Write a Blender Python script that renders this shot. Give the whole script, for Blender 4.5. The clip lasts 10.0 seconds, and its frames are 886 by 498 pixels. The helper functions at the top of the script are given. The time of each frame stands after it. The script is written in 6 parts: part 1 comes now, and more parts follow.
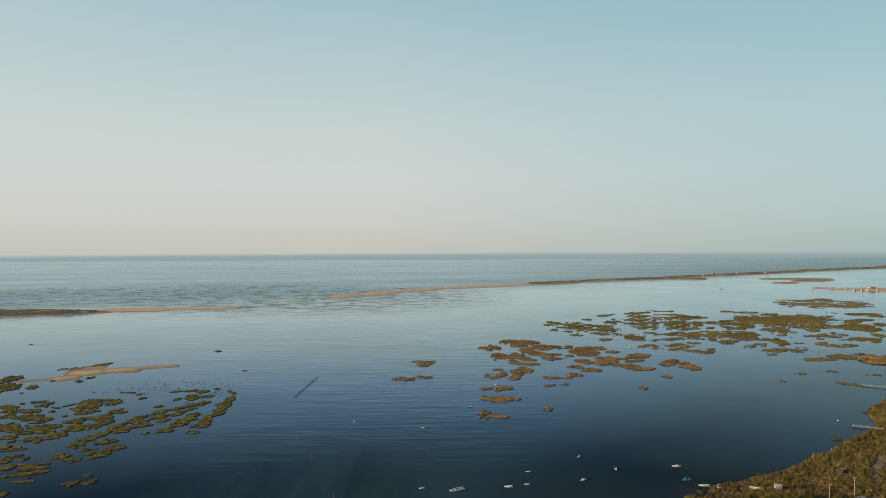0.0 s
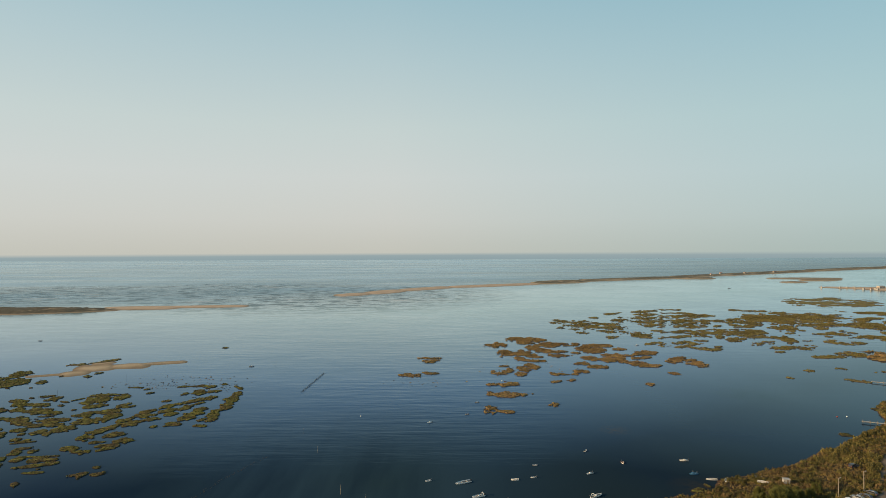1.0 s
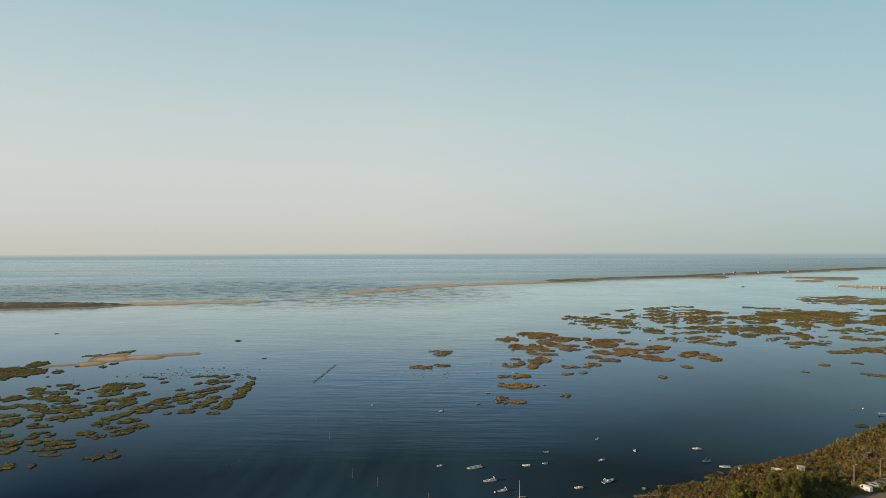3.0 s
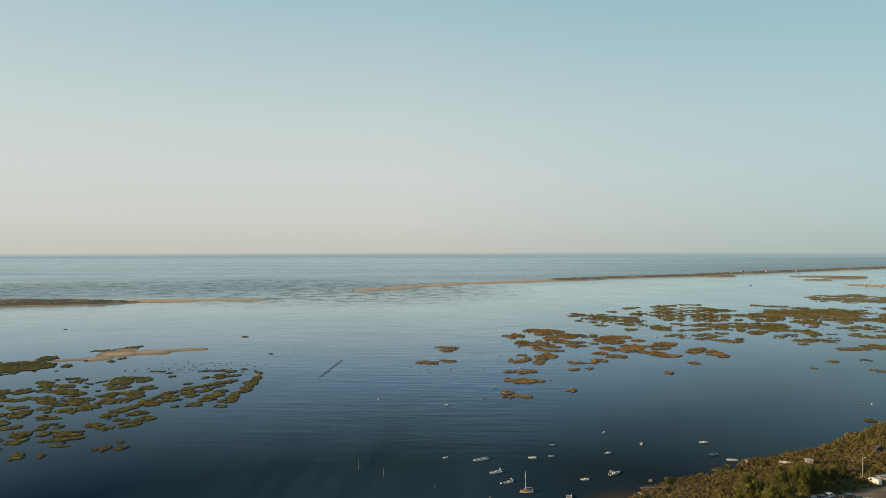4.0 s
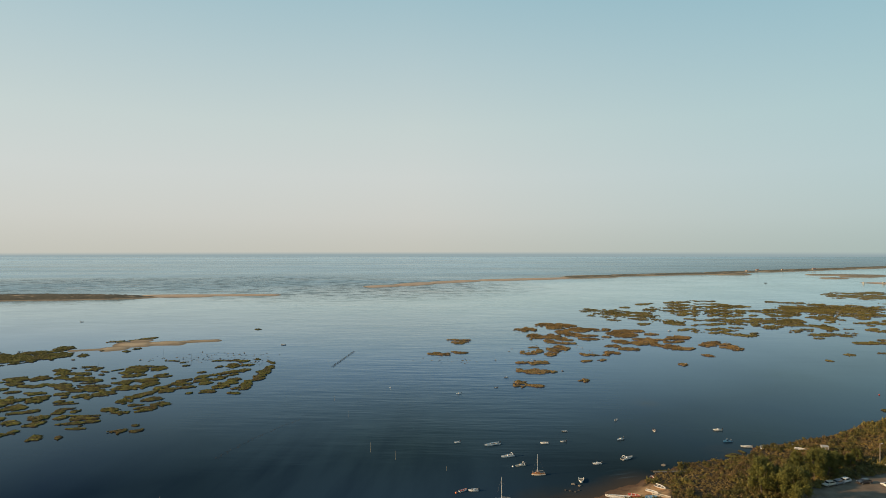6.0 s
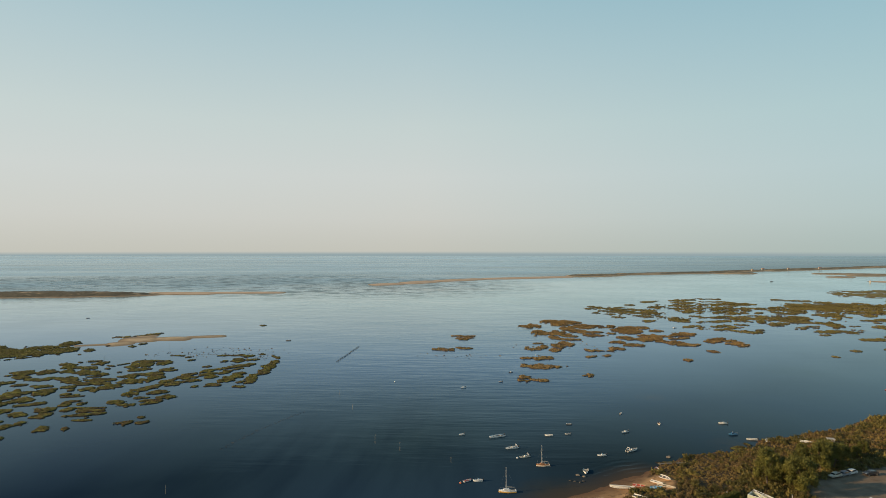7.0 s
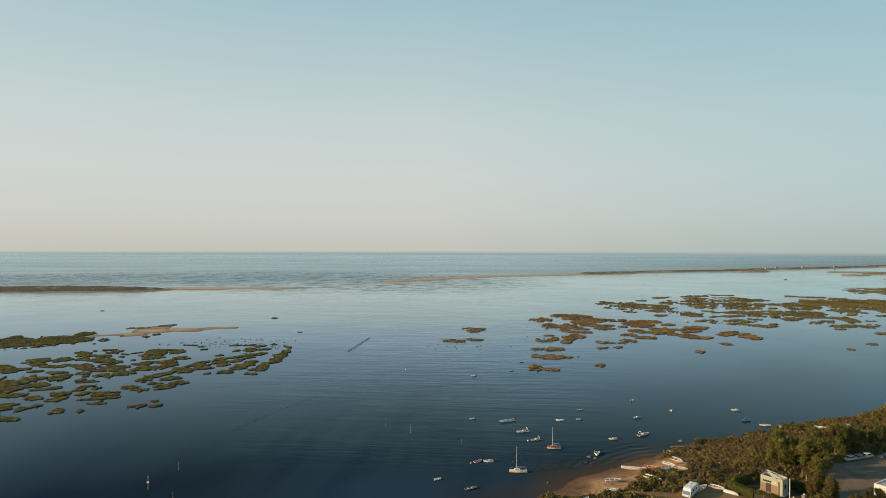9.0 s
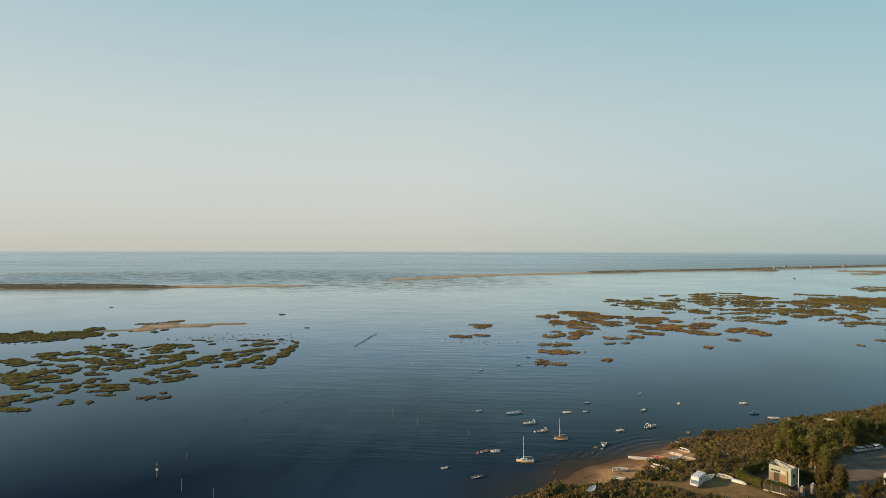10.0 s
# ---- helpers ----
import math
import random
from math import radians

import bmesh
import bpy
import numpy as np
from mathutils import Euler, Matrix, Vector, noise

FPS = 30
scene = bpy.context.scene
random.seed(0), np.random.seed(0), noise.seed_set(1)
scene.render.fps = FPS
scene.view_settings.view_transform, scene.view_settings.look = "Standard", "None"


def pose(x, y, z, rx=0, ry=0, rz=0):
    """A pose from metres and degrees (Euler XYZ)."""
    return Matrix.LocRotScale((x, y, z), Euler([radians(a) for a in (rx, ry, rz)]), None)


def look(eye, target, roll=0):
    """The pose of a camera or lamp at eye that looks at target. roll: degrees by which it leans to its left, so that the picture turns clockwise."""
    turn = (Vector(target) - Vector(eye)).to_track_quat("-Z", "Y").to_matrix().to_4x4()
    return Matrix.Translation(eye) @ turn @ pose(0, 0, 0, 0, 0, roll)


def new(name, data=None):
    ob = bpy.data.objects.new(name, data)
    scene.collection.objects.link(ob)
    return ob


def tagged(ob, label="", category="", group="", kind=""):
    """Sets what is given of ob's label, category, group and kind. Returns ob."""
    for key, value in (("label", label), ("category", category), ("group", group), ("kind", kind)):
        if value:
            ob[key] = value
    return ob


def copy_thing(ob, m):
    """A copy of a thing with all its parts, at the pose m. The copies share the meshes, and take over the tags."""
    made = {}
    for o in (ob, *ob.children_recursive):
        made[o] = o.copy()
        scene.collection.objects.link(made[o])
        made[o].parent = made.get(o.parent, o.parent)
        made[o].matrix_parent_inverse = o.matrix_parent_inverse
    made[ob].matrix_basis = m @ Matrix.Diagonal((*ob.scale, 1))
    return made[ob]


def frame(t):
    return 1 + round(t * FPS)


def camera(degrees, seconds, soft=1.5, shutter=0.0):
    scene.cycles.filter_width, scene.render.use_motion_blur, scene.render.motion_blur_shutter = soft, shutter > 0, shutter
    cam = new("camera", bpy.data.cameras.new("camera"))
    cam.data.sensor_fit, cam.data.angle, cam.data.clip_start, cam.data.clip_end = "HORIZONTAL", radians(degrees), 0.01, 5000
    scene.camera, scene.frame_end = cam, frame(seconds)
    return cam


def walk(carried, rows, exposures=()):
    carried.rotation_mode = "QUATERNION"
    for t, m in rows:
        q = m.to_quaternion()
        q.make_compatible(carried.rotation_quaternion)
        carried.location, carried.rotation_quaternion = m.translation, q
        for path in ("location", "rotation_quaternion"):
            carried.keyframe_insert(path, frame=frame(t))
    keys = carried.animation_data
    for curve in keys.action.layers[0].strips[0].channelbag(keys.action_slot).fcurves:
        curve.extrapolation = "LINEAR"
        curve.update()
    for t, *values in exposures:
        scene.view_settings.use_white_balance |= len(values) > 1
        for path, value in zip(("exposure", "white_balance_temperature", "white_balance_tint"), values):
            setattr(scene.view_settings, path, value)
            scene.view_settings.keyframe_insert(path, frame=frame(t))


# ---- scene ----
cam = camera(73.04, 10.0, soft=0.68)
# seconds, eye, (turn to the left, pitch up, roll): a drone sinking almost straight down
PATH = [
    (0, (0.01, 0.07, 90.47), (0.005, 0.139, -0.280)),
    (0.5, (-0.06, 0.02, 89.08), (0.274, 0.144, -0.281)),
    (1, (-0.13, -0.05, 87.69), (0.596, 0.155, -0.267)),
    (1.5, (-0.18, -0.14, 86.29), (0.755, 0.158, -0.244)),
    (2, (-0.23, -0.22, 84.90), (1.021, 0.161, -0.218)),
    (2.5, (-0.26, -0.31, 83.50), (1.352, 0.186, -0.190)),
    (4, (-0.34, -0.53, 79.28), (2.262, 0.127, -0.117)),
    (4.5, (-0.35, -0.59, 77.88), (2.553, 0.112, -0.097)),
    (5, (-0.37, -0.63, 76.46), (2.861, 0.089, -0.078)),
    (5.5, (-0.38, -0.67, 75.05), (3.150, 0.089, -0.060)),
    (7, (-0.40, -0.74, 70.78), (3.828, 0.040, 0.002)),
    (7.5, (-0.41, -0.77, 69.34), (4.053, 0.025, 0.025)),
    (8, (-0.42, -0.80, 67.90), (4.276, 0.009, 0.049)),
    (8.5, (-0.44, -0.85, 66.45), (4.517, -0.010, 0.073)),
    (9, (-0.46, -0.92, 64.99), (4.853, -0.007, 0.092)),
    (9.5, (-0.49, -1.02, 63.51), (5.178, -0.020, 0.103)),
    (10, (-0.52, -1.16, 62.02), (5.487, -0.022, 0.099)),
]


def aim(eye, yaw, pitch, roll):
    y, p = radians(yaw), radians(pitch)
    ahead = Vector((-math.sin(y) * math.cos(p), math.cos(y) * math.cos(p), math.sin(p)))
    return look(eye, Vector(eye) + 10 * ahead, roll)


walk(cam, [(t, aim(eye, *turn)) for t, eye, turn in PATH])

# ---- sky and sun ----
SUN_TURN, SUN_HIGH = 255.0, 18.0  # degrees clockwise from +y, and above the horizon


def ramp(tree, stops, factor):
    n = tree.nodes.new("ShaderNodeValToRGB")
    while len(n.color_ramp.elements) < len(stops):
        n.color_ramp.elements.new(0.5)
    for el, (at, col) in zip(n.color_ramp.elements, stops):
        el.position, el.color = at, (*col, 1)
    tree.links.new(factor, n.inputs["Fac"])
    return n.outputs["Color"]


def make_world():
    world = bpy.data.worlds.new("sky")
    scene.world = world
    world.use_nodes = True
    t = world.node_tree
    t.nodes.clear()
    sky = t.nodes.new("ShaderNodeTexSky")
    sky.sky_type, sky.sun_disc = "NISHITA", False
    sky.sun_elevation, sky.sun_rotation = radians(SUN_HIGH), radians(SUN_TURN)
    sky.altitude, sky.air_density, sky.dust_density, sky.ozone_density = 50, 1.0, 2.5, 1.0
    scale = t.nodes.new("ShaderNodeVectorMath")
    scale.operation = "SCALE"
    scale.inputs["Scale"].default_value = 0.09
    t.links.new(sky.outputs["Color"], scale.inputs[0])
    where = t.nodes.new("ShaderNodeTexCoord")
    split = t.nodes.new("ShaderNodeSeparateXYZ")
    t.links.new(where.outputs["Generated"], split.inputs[0])
    # hazy morning air: pale and warm at the horizon, turning blue upwards
    haze = ramp(t, HAZE, split.outputs["Z"])
    both = t.nodes.new("ShaderNodeMix")
    both.data_type = "RGBA"
    both.inputs["Factor"].default_value = 0.12
    # bluer air away from the sun
    side = t.nodes.new("ShaderNodeMapRange")
    side.inputs["From Min"].default_value, side.inputs["From Max"].default_value = -0.1, 0.65
    t.links.new(split.outputs["X"], side.inputs["Value"])
    clear = t.nodes.new("ShaderNodeMix")
    clear.data_type, clear.blend_type = "RGBA", "MULTIPLY"
    clear.inputs["B"].default_value = (0.70, 0.88, 0.94, 1)
    t.links.new(side.outputs["Result"], clear.inputs["Factor"])
    t.links.new(haze, clear.inputs["A"])
    t.links.new(clear.outputs["Result"], both.inputs["A"])
    t.links.new(scale.outputs["Vector"], both.inputs["B"])
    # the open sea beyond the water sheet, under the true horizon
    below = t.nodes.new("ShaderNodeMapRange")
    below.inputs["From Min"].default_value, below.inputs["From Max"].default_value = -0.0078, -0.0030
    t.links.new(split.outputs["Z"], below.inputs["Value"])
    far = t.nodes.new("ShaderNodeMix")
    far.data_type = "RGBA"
    # the backdrop's colour pales up to the horizon, haze painted in
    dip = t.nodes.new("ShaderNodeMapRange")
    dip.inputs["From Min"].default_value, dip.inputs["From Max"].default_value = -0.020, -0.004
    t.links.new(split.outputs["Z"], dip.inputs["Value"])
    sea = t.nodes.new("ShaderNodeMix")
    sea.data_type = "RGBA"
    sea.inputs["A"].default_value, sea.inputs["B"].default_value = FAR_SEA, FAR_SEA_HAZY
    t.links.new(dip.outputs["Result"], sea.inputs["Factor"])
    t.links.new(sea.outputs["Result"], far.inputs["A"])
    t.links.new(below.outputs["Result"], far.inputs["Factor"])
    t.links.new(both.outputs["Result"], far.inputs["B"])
    back = t.nodes.new("ShaderNodeBackground")
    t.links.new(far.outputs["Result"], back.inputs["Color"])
    out = t.nodes.new("ShaderNodeOutputWorld")
    t.links.new(back.outputs[0], out.inputs["Surface"])


HAZE = [
    (0.0, (0.615, 0.615, 0.55)),
    (0.05, (0.655, 0.665, 0.625)),
    (0.12, (0.665, 0.70, 0.675)),
    (0.20, (0.61, 0.695, 0.675)),
    (0.30, (0.495, 0.635, 0.66)),
    (0.39, (0.39, 0.575, 0.635)),
    (0.60, (0.19, 0.37, 0.52)),
    (1.0, (0.08, 0.20, 0.34)),
]
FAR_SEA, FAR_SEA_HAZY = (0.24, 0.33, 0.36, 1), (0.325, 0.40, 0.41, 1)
make_world()

sun = new("sun", bpy.data.lights.new("sun", "SUN"))
sun.data.energy, sun.data.angle, sun.data.color = 5.0, radians(0.6), (1.0, 0.71, 0.40)
_a, _e = radians(SUN_TURN), radians(SUN_HIGH)
SUN_WAY = Vector((math.sin(_a) * math.cos(_e), math.cos(_a) * math.cos(_e), math.sin(_e)))
sun.matrix_world = look(SUN_WAY * 200, (0, 0, 0))


# ---- materials ----
def material(name, rough=0.8, metal=0.0):
    m = bpy.data.materials.new(name)
    m.use_nodes = True
    b = m.node_tree.nodes["Principled BSDF"]
    b.inputs["Roughness"].default_value, b.inputs["Metallic"].default_value = rough, metal
    return m, m.node_tree, b


def noise_at(t, scale, detail=4.0, rough=0.55, stretch=None, turn=0.0):
    """Noise in world metres: scale is features per metre."""
    geo = t.nodes.new("ShaderNodeNewGeometry")
    n = t.nodes.new("ShaderNodeTexNoise")
    n.inputs["Scale"].default_value, n.inputs["Detail"].default_value = scale, detail
    n.inputs["Roughness"].default_value = rough
    place = geo.outputs["Position"]
    if stretch:
        mp = t.nodes.new("ShaderNodeMapping")
        mp.inputs["Scale"].default_value, mp.inputs["Rotation"].default_value = stretch, (0, 0, radians(turn))
        t.links.new(place, mp.inputs["Vector"])
        place = mp.outputs["Vector"]
    t.links.new(place, n.inputs["Vector"])
    return n.outputs["Fac"]


def mix(t, a, b, factor):
    n = t.nodes.new("ShaderNodeMix")
    n.data_type = "RGBA"
    for key, value in (("A", a), ("B", b), ("Factor", factor)):
        if isinstance(value, bpy.types.NodeSocket):
            t.links.new(value, n.inputs[key])
        else:
            n.inputs[key].default_value = (*value, 1) if isinstance(value, tuple) else value
    return n.outputs["Result"]


def span(t, value, lo, hi, to_lo=0.0, to_hi=1.0):
    n = t.nodes.new("ShaderNodeMapRange")
    for key, v in (("From Min", lo), ("From Max", hi), ("To Min", to_lo), ("To Max", to_hi)):
        n.inputs[key].default_value = v
    t.links.new(value, n.inputs["Value"])
    return n.outputs["Result"]


def maths(t, op, a, b):
    n = t.nodes.new("ShaderNodeMath")
    n.operation = op
    for i, v in enumerate((a, b)):
        if isinstance(v, bpy.types.NodeSocket):
            t.links.new(v, n.inputs[i])
        else:
            n.inputs[i].default_value = v
    return n.outputs[0]


def bump(t, b, height, strength, distance):
    n = t.nodes.new("ShaderNodeBump")
    n.inputs["Strength"].default_value, n.inputs["Distance"].default_value = strength, distance
    t.links.new(height, n.inputs["Height"])
    t.links.new(n.outputs["Normal"], b.inputs["Normal"])
    return n


def painted(name, colour, rough=0.45, metal=0.0, wear=0.25, scale=3.0):
    """Paint, plastic or metal with some dirt and fading."""
    m, t, b = material(name, rough, metal)
    dull = tuple(0.55 * c + 0.06 for c in colour)
    c = mix(t, colour, dull, span(t, noise_at(t, scale, 5), 0.42, 0.75, 0.0, wear * 2))
    t.links.new(c, b.inputs["Base Color"])
    t.links.new(span(t, noise_at(t, scale * 4, 3), 0.3, 0.7, rough * 0.8, min(1, rough * 1.3)), b.inputs["Roughness"])
    return m


def leafy(name, dark, mid, light, patch=0.12):
    """Foliage: every leaf clump its own tone, in drifts of greener and browner growth."""
    m, t, b = material(name, 0.75)
    geo = t.nodes.new("ShaderNodeNewGeometry")
    clump = t.nodes.new("ShaderNodeAttribute")
    clump.attribute_name = "tone"
    own = maths(t, "ADD", maths(t, "MULTIPLY", geo.outputs["Random Per Island"], 0.4), maths(t, "MULTIPLY", clump.outputs["Fac"], 0.6))
    drift = maths(t, "ADD", span(t, noise_at(t, patch, 4), 0.3, 0.7, 0.0, 0.5), span(t, noise_at(t, patch * 0.22, 3), 0.4, 0.6, -0.05, 0.55))
    c = mix(t, mix(t, dark, mid, own), mix(t, mid, light, own), drift)
    t.links.new(c, b.inputs["Base Color"])
    b.inputs["Specular IOR Level"].default_value = 0.2
    return m


def marsh_material(name, green, brown, mud, edge=0.35):
    """Cordgrass and glasswort on mud: green to russet drifts, tufts, bare dark spots, a dark mud rim at the tide line."""
    m, t, b = material(name, 0.9)
    b.inputs["Specular IOR Level"].default_value = 0.1
    drift = span(t, noise_at(t, 0.07, 6, 0.65), 0.40, 0.58)
    tuft = span(t, noise_at(t, 0.45, 6, 0.75), 0.34, 0.62)
    grass = mix(t, brown, green, drift)
    grass = mix(t, tuple(0.28 * c for c in brown), grass, span(t, tuft, 0.1, 0.7, 0.1, 1.0))
    grass = mix(t, grass, tuple(1.8 * c for c in green), span(t, noise_at(t, 0.3, 6, 0.72, (0.6, 1.2, 1)), 0.5, 0.62, 0, 0.8))
    geo = t.nodes.new("ShaderNodeNewGeometry")
    split = t.nodes.new("ShaderNodeSeparateXYZ")
    t.links.new(geo.outputs["Position"], split.inputs[0])
    level = maths(t, "ADD", split.outputs["Z"], span(t, noise_at(t, 0.4, 5, 0.65), 0.0, 1.0, -0.22, 0.16))
    t.links.new(mix(t, mud, grass, span(t, level, edge * 0.3, edge * 0.8)), b.inputs["Base Color"])
    bump(t, b, noise_at(t, 1.1, 6, 0.7), 1.0, 0.6)
    return m


def sand_material(name, sand, damp, scrub, level=1.0, cover=0.5):
    """Sand, damp at the water's edge, with scrub where the dunes stand high."""
    m, t, b = material(name, 0.95)
    b.inputs["Specular IOR Level"].default_value = 0.15
    geo = t.nodes.new("ShaderNodeNewGeometry")
    split = t.nodes.new("ShaderNodeSeparateXYZ")
    t.links.new(geo.outputs["Position"], split.inputs[0])
    z = split.outputs["Z"]
    c = mix(t, sand, tuple(0.75 * v for v in sand), span(t, noise_at(t, 0.06, 6), 0.35, 0.7))
    c = mix(t, damp, c, span(t, maths(t, "ADD", z, span(t, noise_at(t, 0.05, 5, 0.6), 0, 1, -0.35, 0.35)), 0.05, 0.6))
    patch = maths(t, "MULTIPLY", span(t, z, level * 0.7, level * 1.2), span(t, noise_at(t, 0.02, 6, 0.65), cover, cover + 0.08))
    green = mix(t, scrub, tuple(0.5 * v for v in scrub), span(t, noise_at(t, 0.3, 6, 0.7), 0.35, 0.65))
    t.links.new(mix(t, c, green, patch), b.inputs["Base Color"])
    bump(t, b, noise_at(t, 0.5, 6), 0.5, 0.4)
    return m


def shoal(t, x, y, reach):
    """1 at a place in the lagoon, fading out at reach metres from it."""
    geo = t.nodes.new("ShaderNodeNewGeometry")
    n = t.nodes.new("ShaderNodeVectorMath")
    n.operation = "DISTANCE"
    n.inputs[1].default_value = (x, y, 0)
    t.links.new(geo.outputs["Position"], n.inputs[0])
    return span(t, n.outputs["Value"], 0, reach, 1.0, 0.0)


def water_material():
    m, t, b = material("lagoon_water", 0.06)
    t.nodes.remove(b)
    body, gloss = t.nodes.new("ShaderNodeBsdfDiffuse"), t.nodes.new("ShaderNodeBsdfGlossy")
    fresnel, both = t.nodes.new("ShaderNodeFresnel"), t.nodes.new("ShaderNodeMixShader")
    fresnel.inputs["IOR"].default_value = 1.333
    t.links.new(body.outputs[0], both.inputs[1])
    t.links.new(gloss.outputs[0], both.inputs[2])
    t.links.new(both.outputs[0], t.nodes["Material Output"].inputs["Surface"])
    geo = t.nodes.new("ShaderNodeNewGeometry")
    split = t.nodes.new("ShaderNodeSeparateXYZ")
    t.links.new(geo.outputs["Position"], split.inputs[0])
    x, y = split.outputs["X"], split.outputs["Y"]
    # the open sea lies past a line that follows the barrier islands
    line = maths(t, "ADD", y, maths(t, "MULTIPLY", x, -0.72))
    line = maths(t, "ADD", line, span(t, noise_at(t, 0.004, 3), 0, 1, -160, 160))
    sea = span(t, line, 1180, 1480)
    # deep channel water, greener over sea grass; paler with distance, sky reflection painted in
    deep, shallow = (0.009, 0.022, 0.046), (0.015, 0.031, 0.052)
    # towards the mainland shore and the far left this painted paling starts farther out
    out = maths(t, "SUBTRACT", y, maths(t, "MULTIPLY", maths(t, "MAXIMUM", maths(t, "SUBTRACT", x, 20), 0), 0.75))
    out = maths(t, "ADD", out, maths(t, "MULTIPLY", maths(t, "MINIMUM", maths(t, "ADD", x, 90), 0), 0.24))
    c = mix(t, deep, shallow, span(t, noise_at(t, 0.012, 5, 0.6, (1, 0.6, 1), 20), 0.42, 0.62))
    # brighter wedge along the channel: mirrored sky light put into the body colour
    bearing = maths(t, "DIVIDE", x, maths(t, "MAXIMUM", y, 60))
    pale_lane = span(t, maths(t, "ABSOLUTE", maths(t, "ADD", bearing, 0.12), 0), 0.12, 0.36, 0.8, 0.0)
    c = mix(t, c, (0.028, 0.056, 0.108), pale_lane)
    # paling by distance, in place of stronger sky reflection at low angles
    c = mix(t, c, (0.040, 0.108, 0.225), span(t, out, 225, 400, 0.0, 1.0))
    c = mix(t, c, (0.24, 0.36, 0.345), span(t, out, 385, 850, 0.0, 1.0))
    c = mix(t, c, (0.06, 0.045, 0.028), maths(t, "MULTIPLY", maths(t, "MAXIMUM", shoal(t, 24, 174, 17), shoal(t, 92, 221, 13)), span(t, noise_at(t, 0.25, 5, 0.65), 0.35, 0.65, 0.2, 0.9)))
    c = mix(t, c, (0.004, 0.02, 0.03), maths(t, "MULTIPLY", shoal(t, 180, 362, 22), span(t, noise_at(t, 0.12, 4), 0.4, 0.6, 0.2, 1.0)))
    c = mix(t, c, (0.07, 0.05, 0.03), maths(t, "MULTIPLY", shoal(t, 80, 292, 9), span(t, noise_at(t, 0.4, 5, 0.7), 0.42, 0.6, 0, 0.6)))
    # open sea paled far out: horizon haze put into the body colour
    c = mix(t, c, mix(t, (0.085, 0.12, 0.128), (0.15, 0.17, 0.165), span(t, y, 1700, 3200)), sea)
    # broken water in the inlet between the spits
    inlet = maths(t, "MAXIMUM", maths(t, "MAXIMUM", shoal(t, -250, 1190, 420), shoal(t, -520, 1330, 420)), shoal(t, -900, 1230, 400))
    c = mix(t, c, (0.03, 0.065, 0.078), span(t, inlet, 0.0, 0.5, 0.0, 0.9))
    foam = maths(t, "MULTIPLY", span(t, noise_at(t, 0.03, 6, 0.75, (0.3, 1.0, 1.0), -6), 0.57, 0.64), span(t, inlet, 0.05, 0.5))
    c = mix(t, c, (0.62, 0.64, 0.62), maths(t, "MULTIPLY", foam, 0.8))
    # a choppy surface mirrors less of the low sky than a calm one
    calm = maths(t, "SUBTRACT", 1.0, maths(t, "MULTIPLY", sea, maths(t, "MULTIPLY", span(t, bearing, 0.0, 0.6, 0.26, 0.64), span(t, y, 2000, 4200, 1.0, 0.6))))
    chop = maths(t, "MULTIPLY", span(t, noise_at(t, 0.05, 5, 0.7, (0.5, 1.0, 1.0), -4), 0.5, 0.56), span(t, inlet, 0.0, 0.35))
    chop = maths(t, "MAXIMUM", maths(t, "MULTIPLY", chop, 0.6), maths(t, "MULTIPLY", maths(t, "MULTIPLY", sea, span(t, noise_at(t, 0.004, 6, 0.66, (0.12, 1.0, 1.0), 4), 0.44, 0.58)), 0.16))
    calm = maths(t, "MULTIPLY", calm, maths(t, "SUBTRACT", 1.0, chop))
    calm = maths(t, "MULTIPLY", calm, span(t, noise_at(t, 0.0065, 4, 0.6, (1.0, 0.7, 1.0), 40), 0.4, 0.62, 1.0, 0.91))
    # sky reflection weakened towards the mainland side, less so past 420 m
    calm = maths(t, "MULTIPLY", calm, maths(t, "SUBTRACT", 1.0, maths(t, "MULTIPLY", span(t, bearing, 0.1, 0.45, 0.0, 0.12), span(t, y, 420, 800, 1.0, 0.2))))
    mirror = maths(t, "MULTIPLY", span(t, fresnel.outputs[0], 0.142, 0.76, 0.0, 1.0), calm)
    t.links.new(maths(t, "MULTIPLY", mirror, maths(t, "SUBTRACT", 1.0, foam)), both.inputs[0])
    c = mix(t, c, (0.027, 0.052, 0.056), maths(t, "MULTIPLY", shoal(t, -25, 225, 120), 0.85))
    # pale bottom in the shallows off the beach
    c = mix(t, c, (0.045, 0.048, 0.045), maths(t, "MULTIPLY", maths(t, "MAXIMUM", shoal(t, 22, 172, 16), shoal(t, 4, 152, 20)), 0.9))
    # soft streaks of sea grass running out along the tide
    weed = span(t, noise_at(t, 0.05, 4, 0.55, (1.0, 0.14, 1.0), 42), 0.47, 0.66)
    weed = maths(t, "MULTIPLY", weed, shoal(t, -62, 205, 120))
    c = mix(t, c, (0.005, 0.014, 0.030), maths(t, "MULTIPLY", weed, 0.55))
    c = mix(t, c, (0.017, 0.031, 0.038), maths(t, "MULTIPLY", maths(t, "MAXIMUM", shoal(t, 62, 205, 60), shoal(t, 110, 240, 50)), 1.0))
    # sand showing through the water along the beach
    off = maths(t, "ADD", maths(t, "MULTIPLY", maths(t, "SUBTRACT", x, 33), -0.648), maths(t, "MULTIPLY", maths(t, "SUBTRACT", y, 177), 0.762))
    off = maths(t, "ADD", off, span(t, noise_at(t, 0.1, 4), 0, 1, -3, 3))
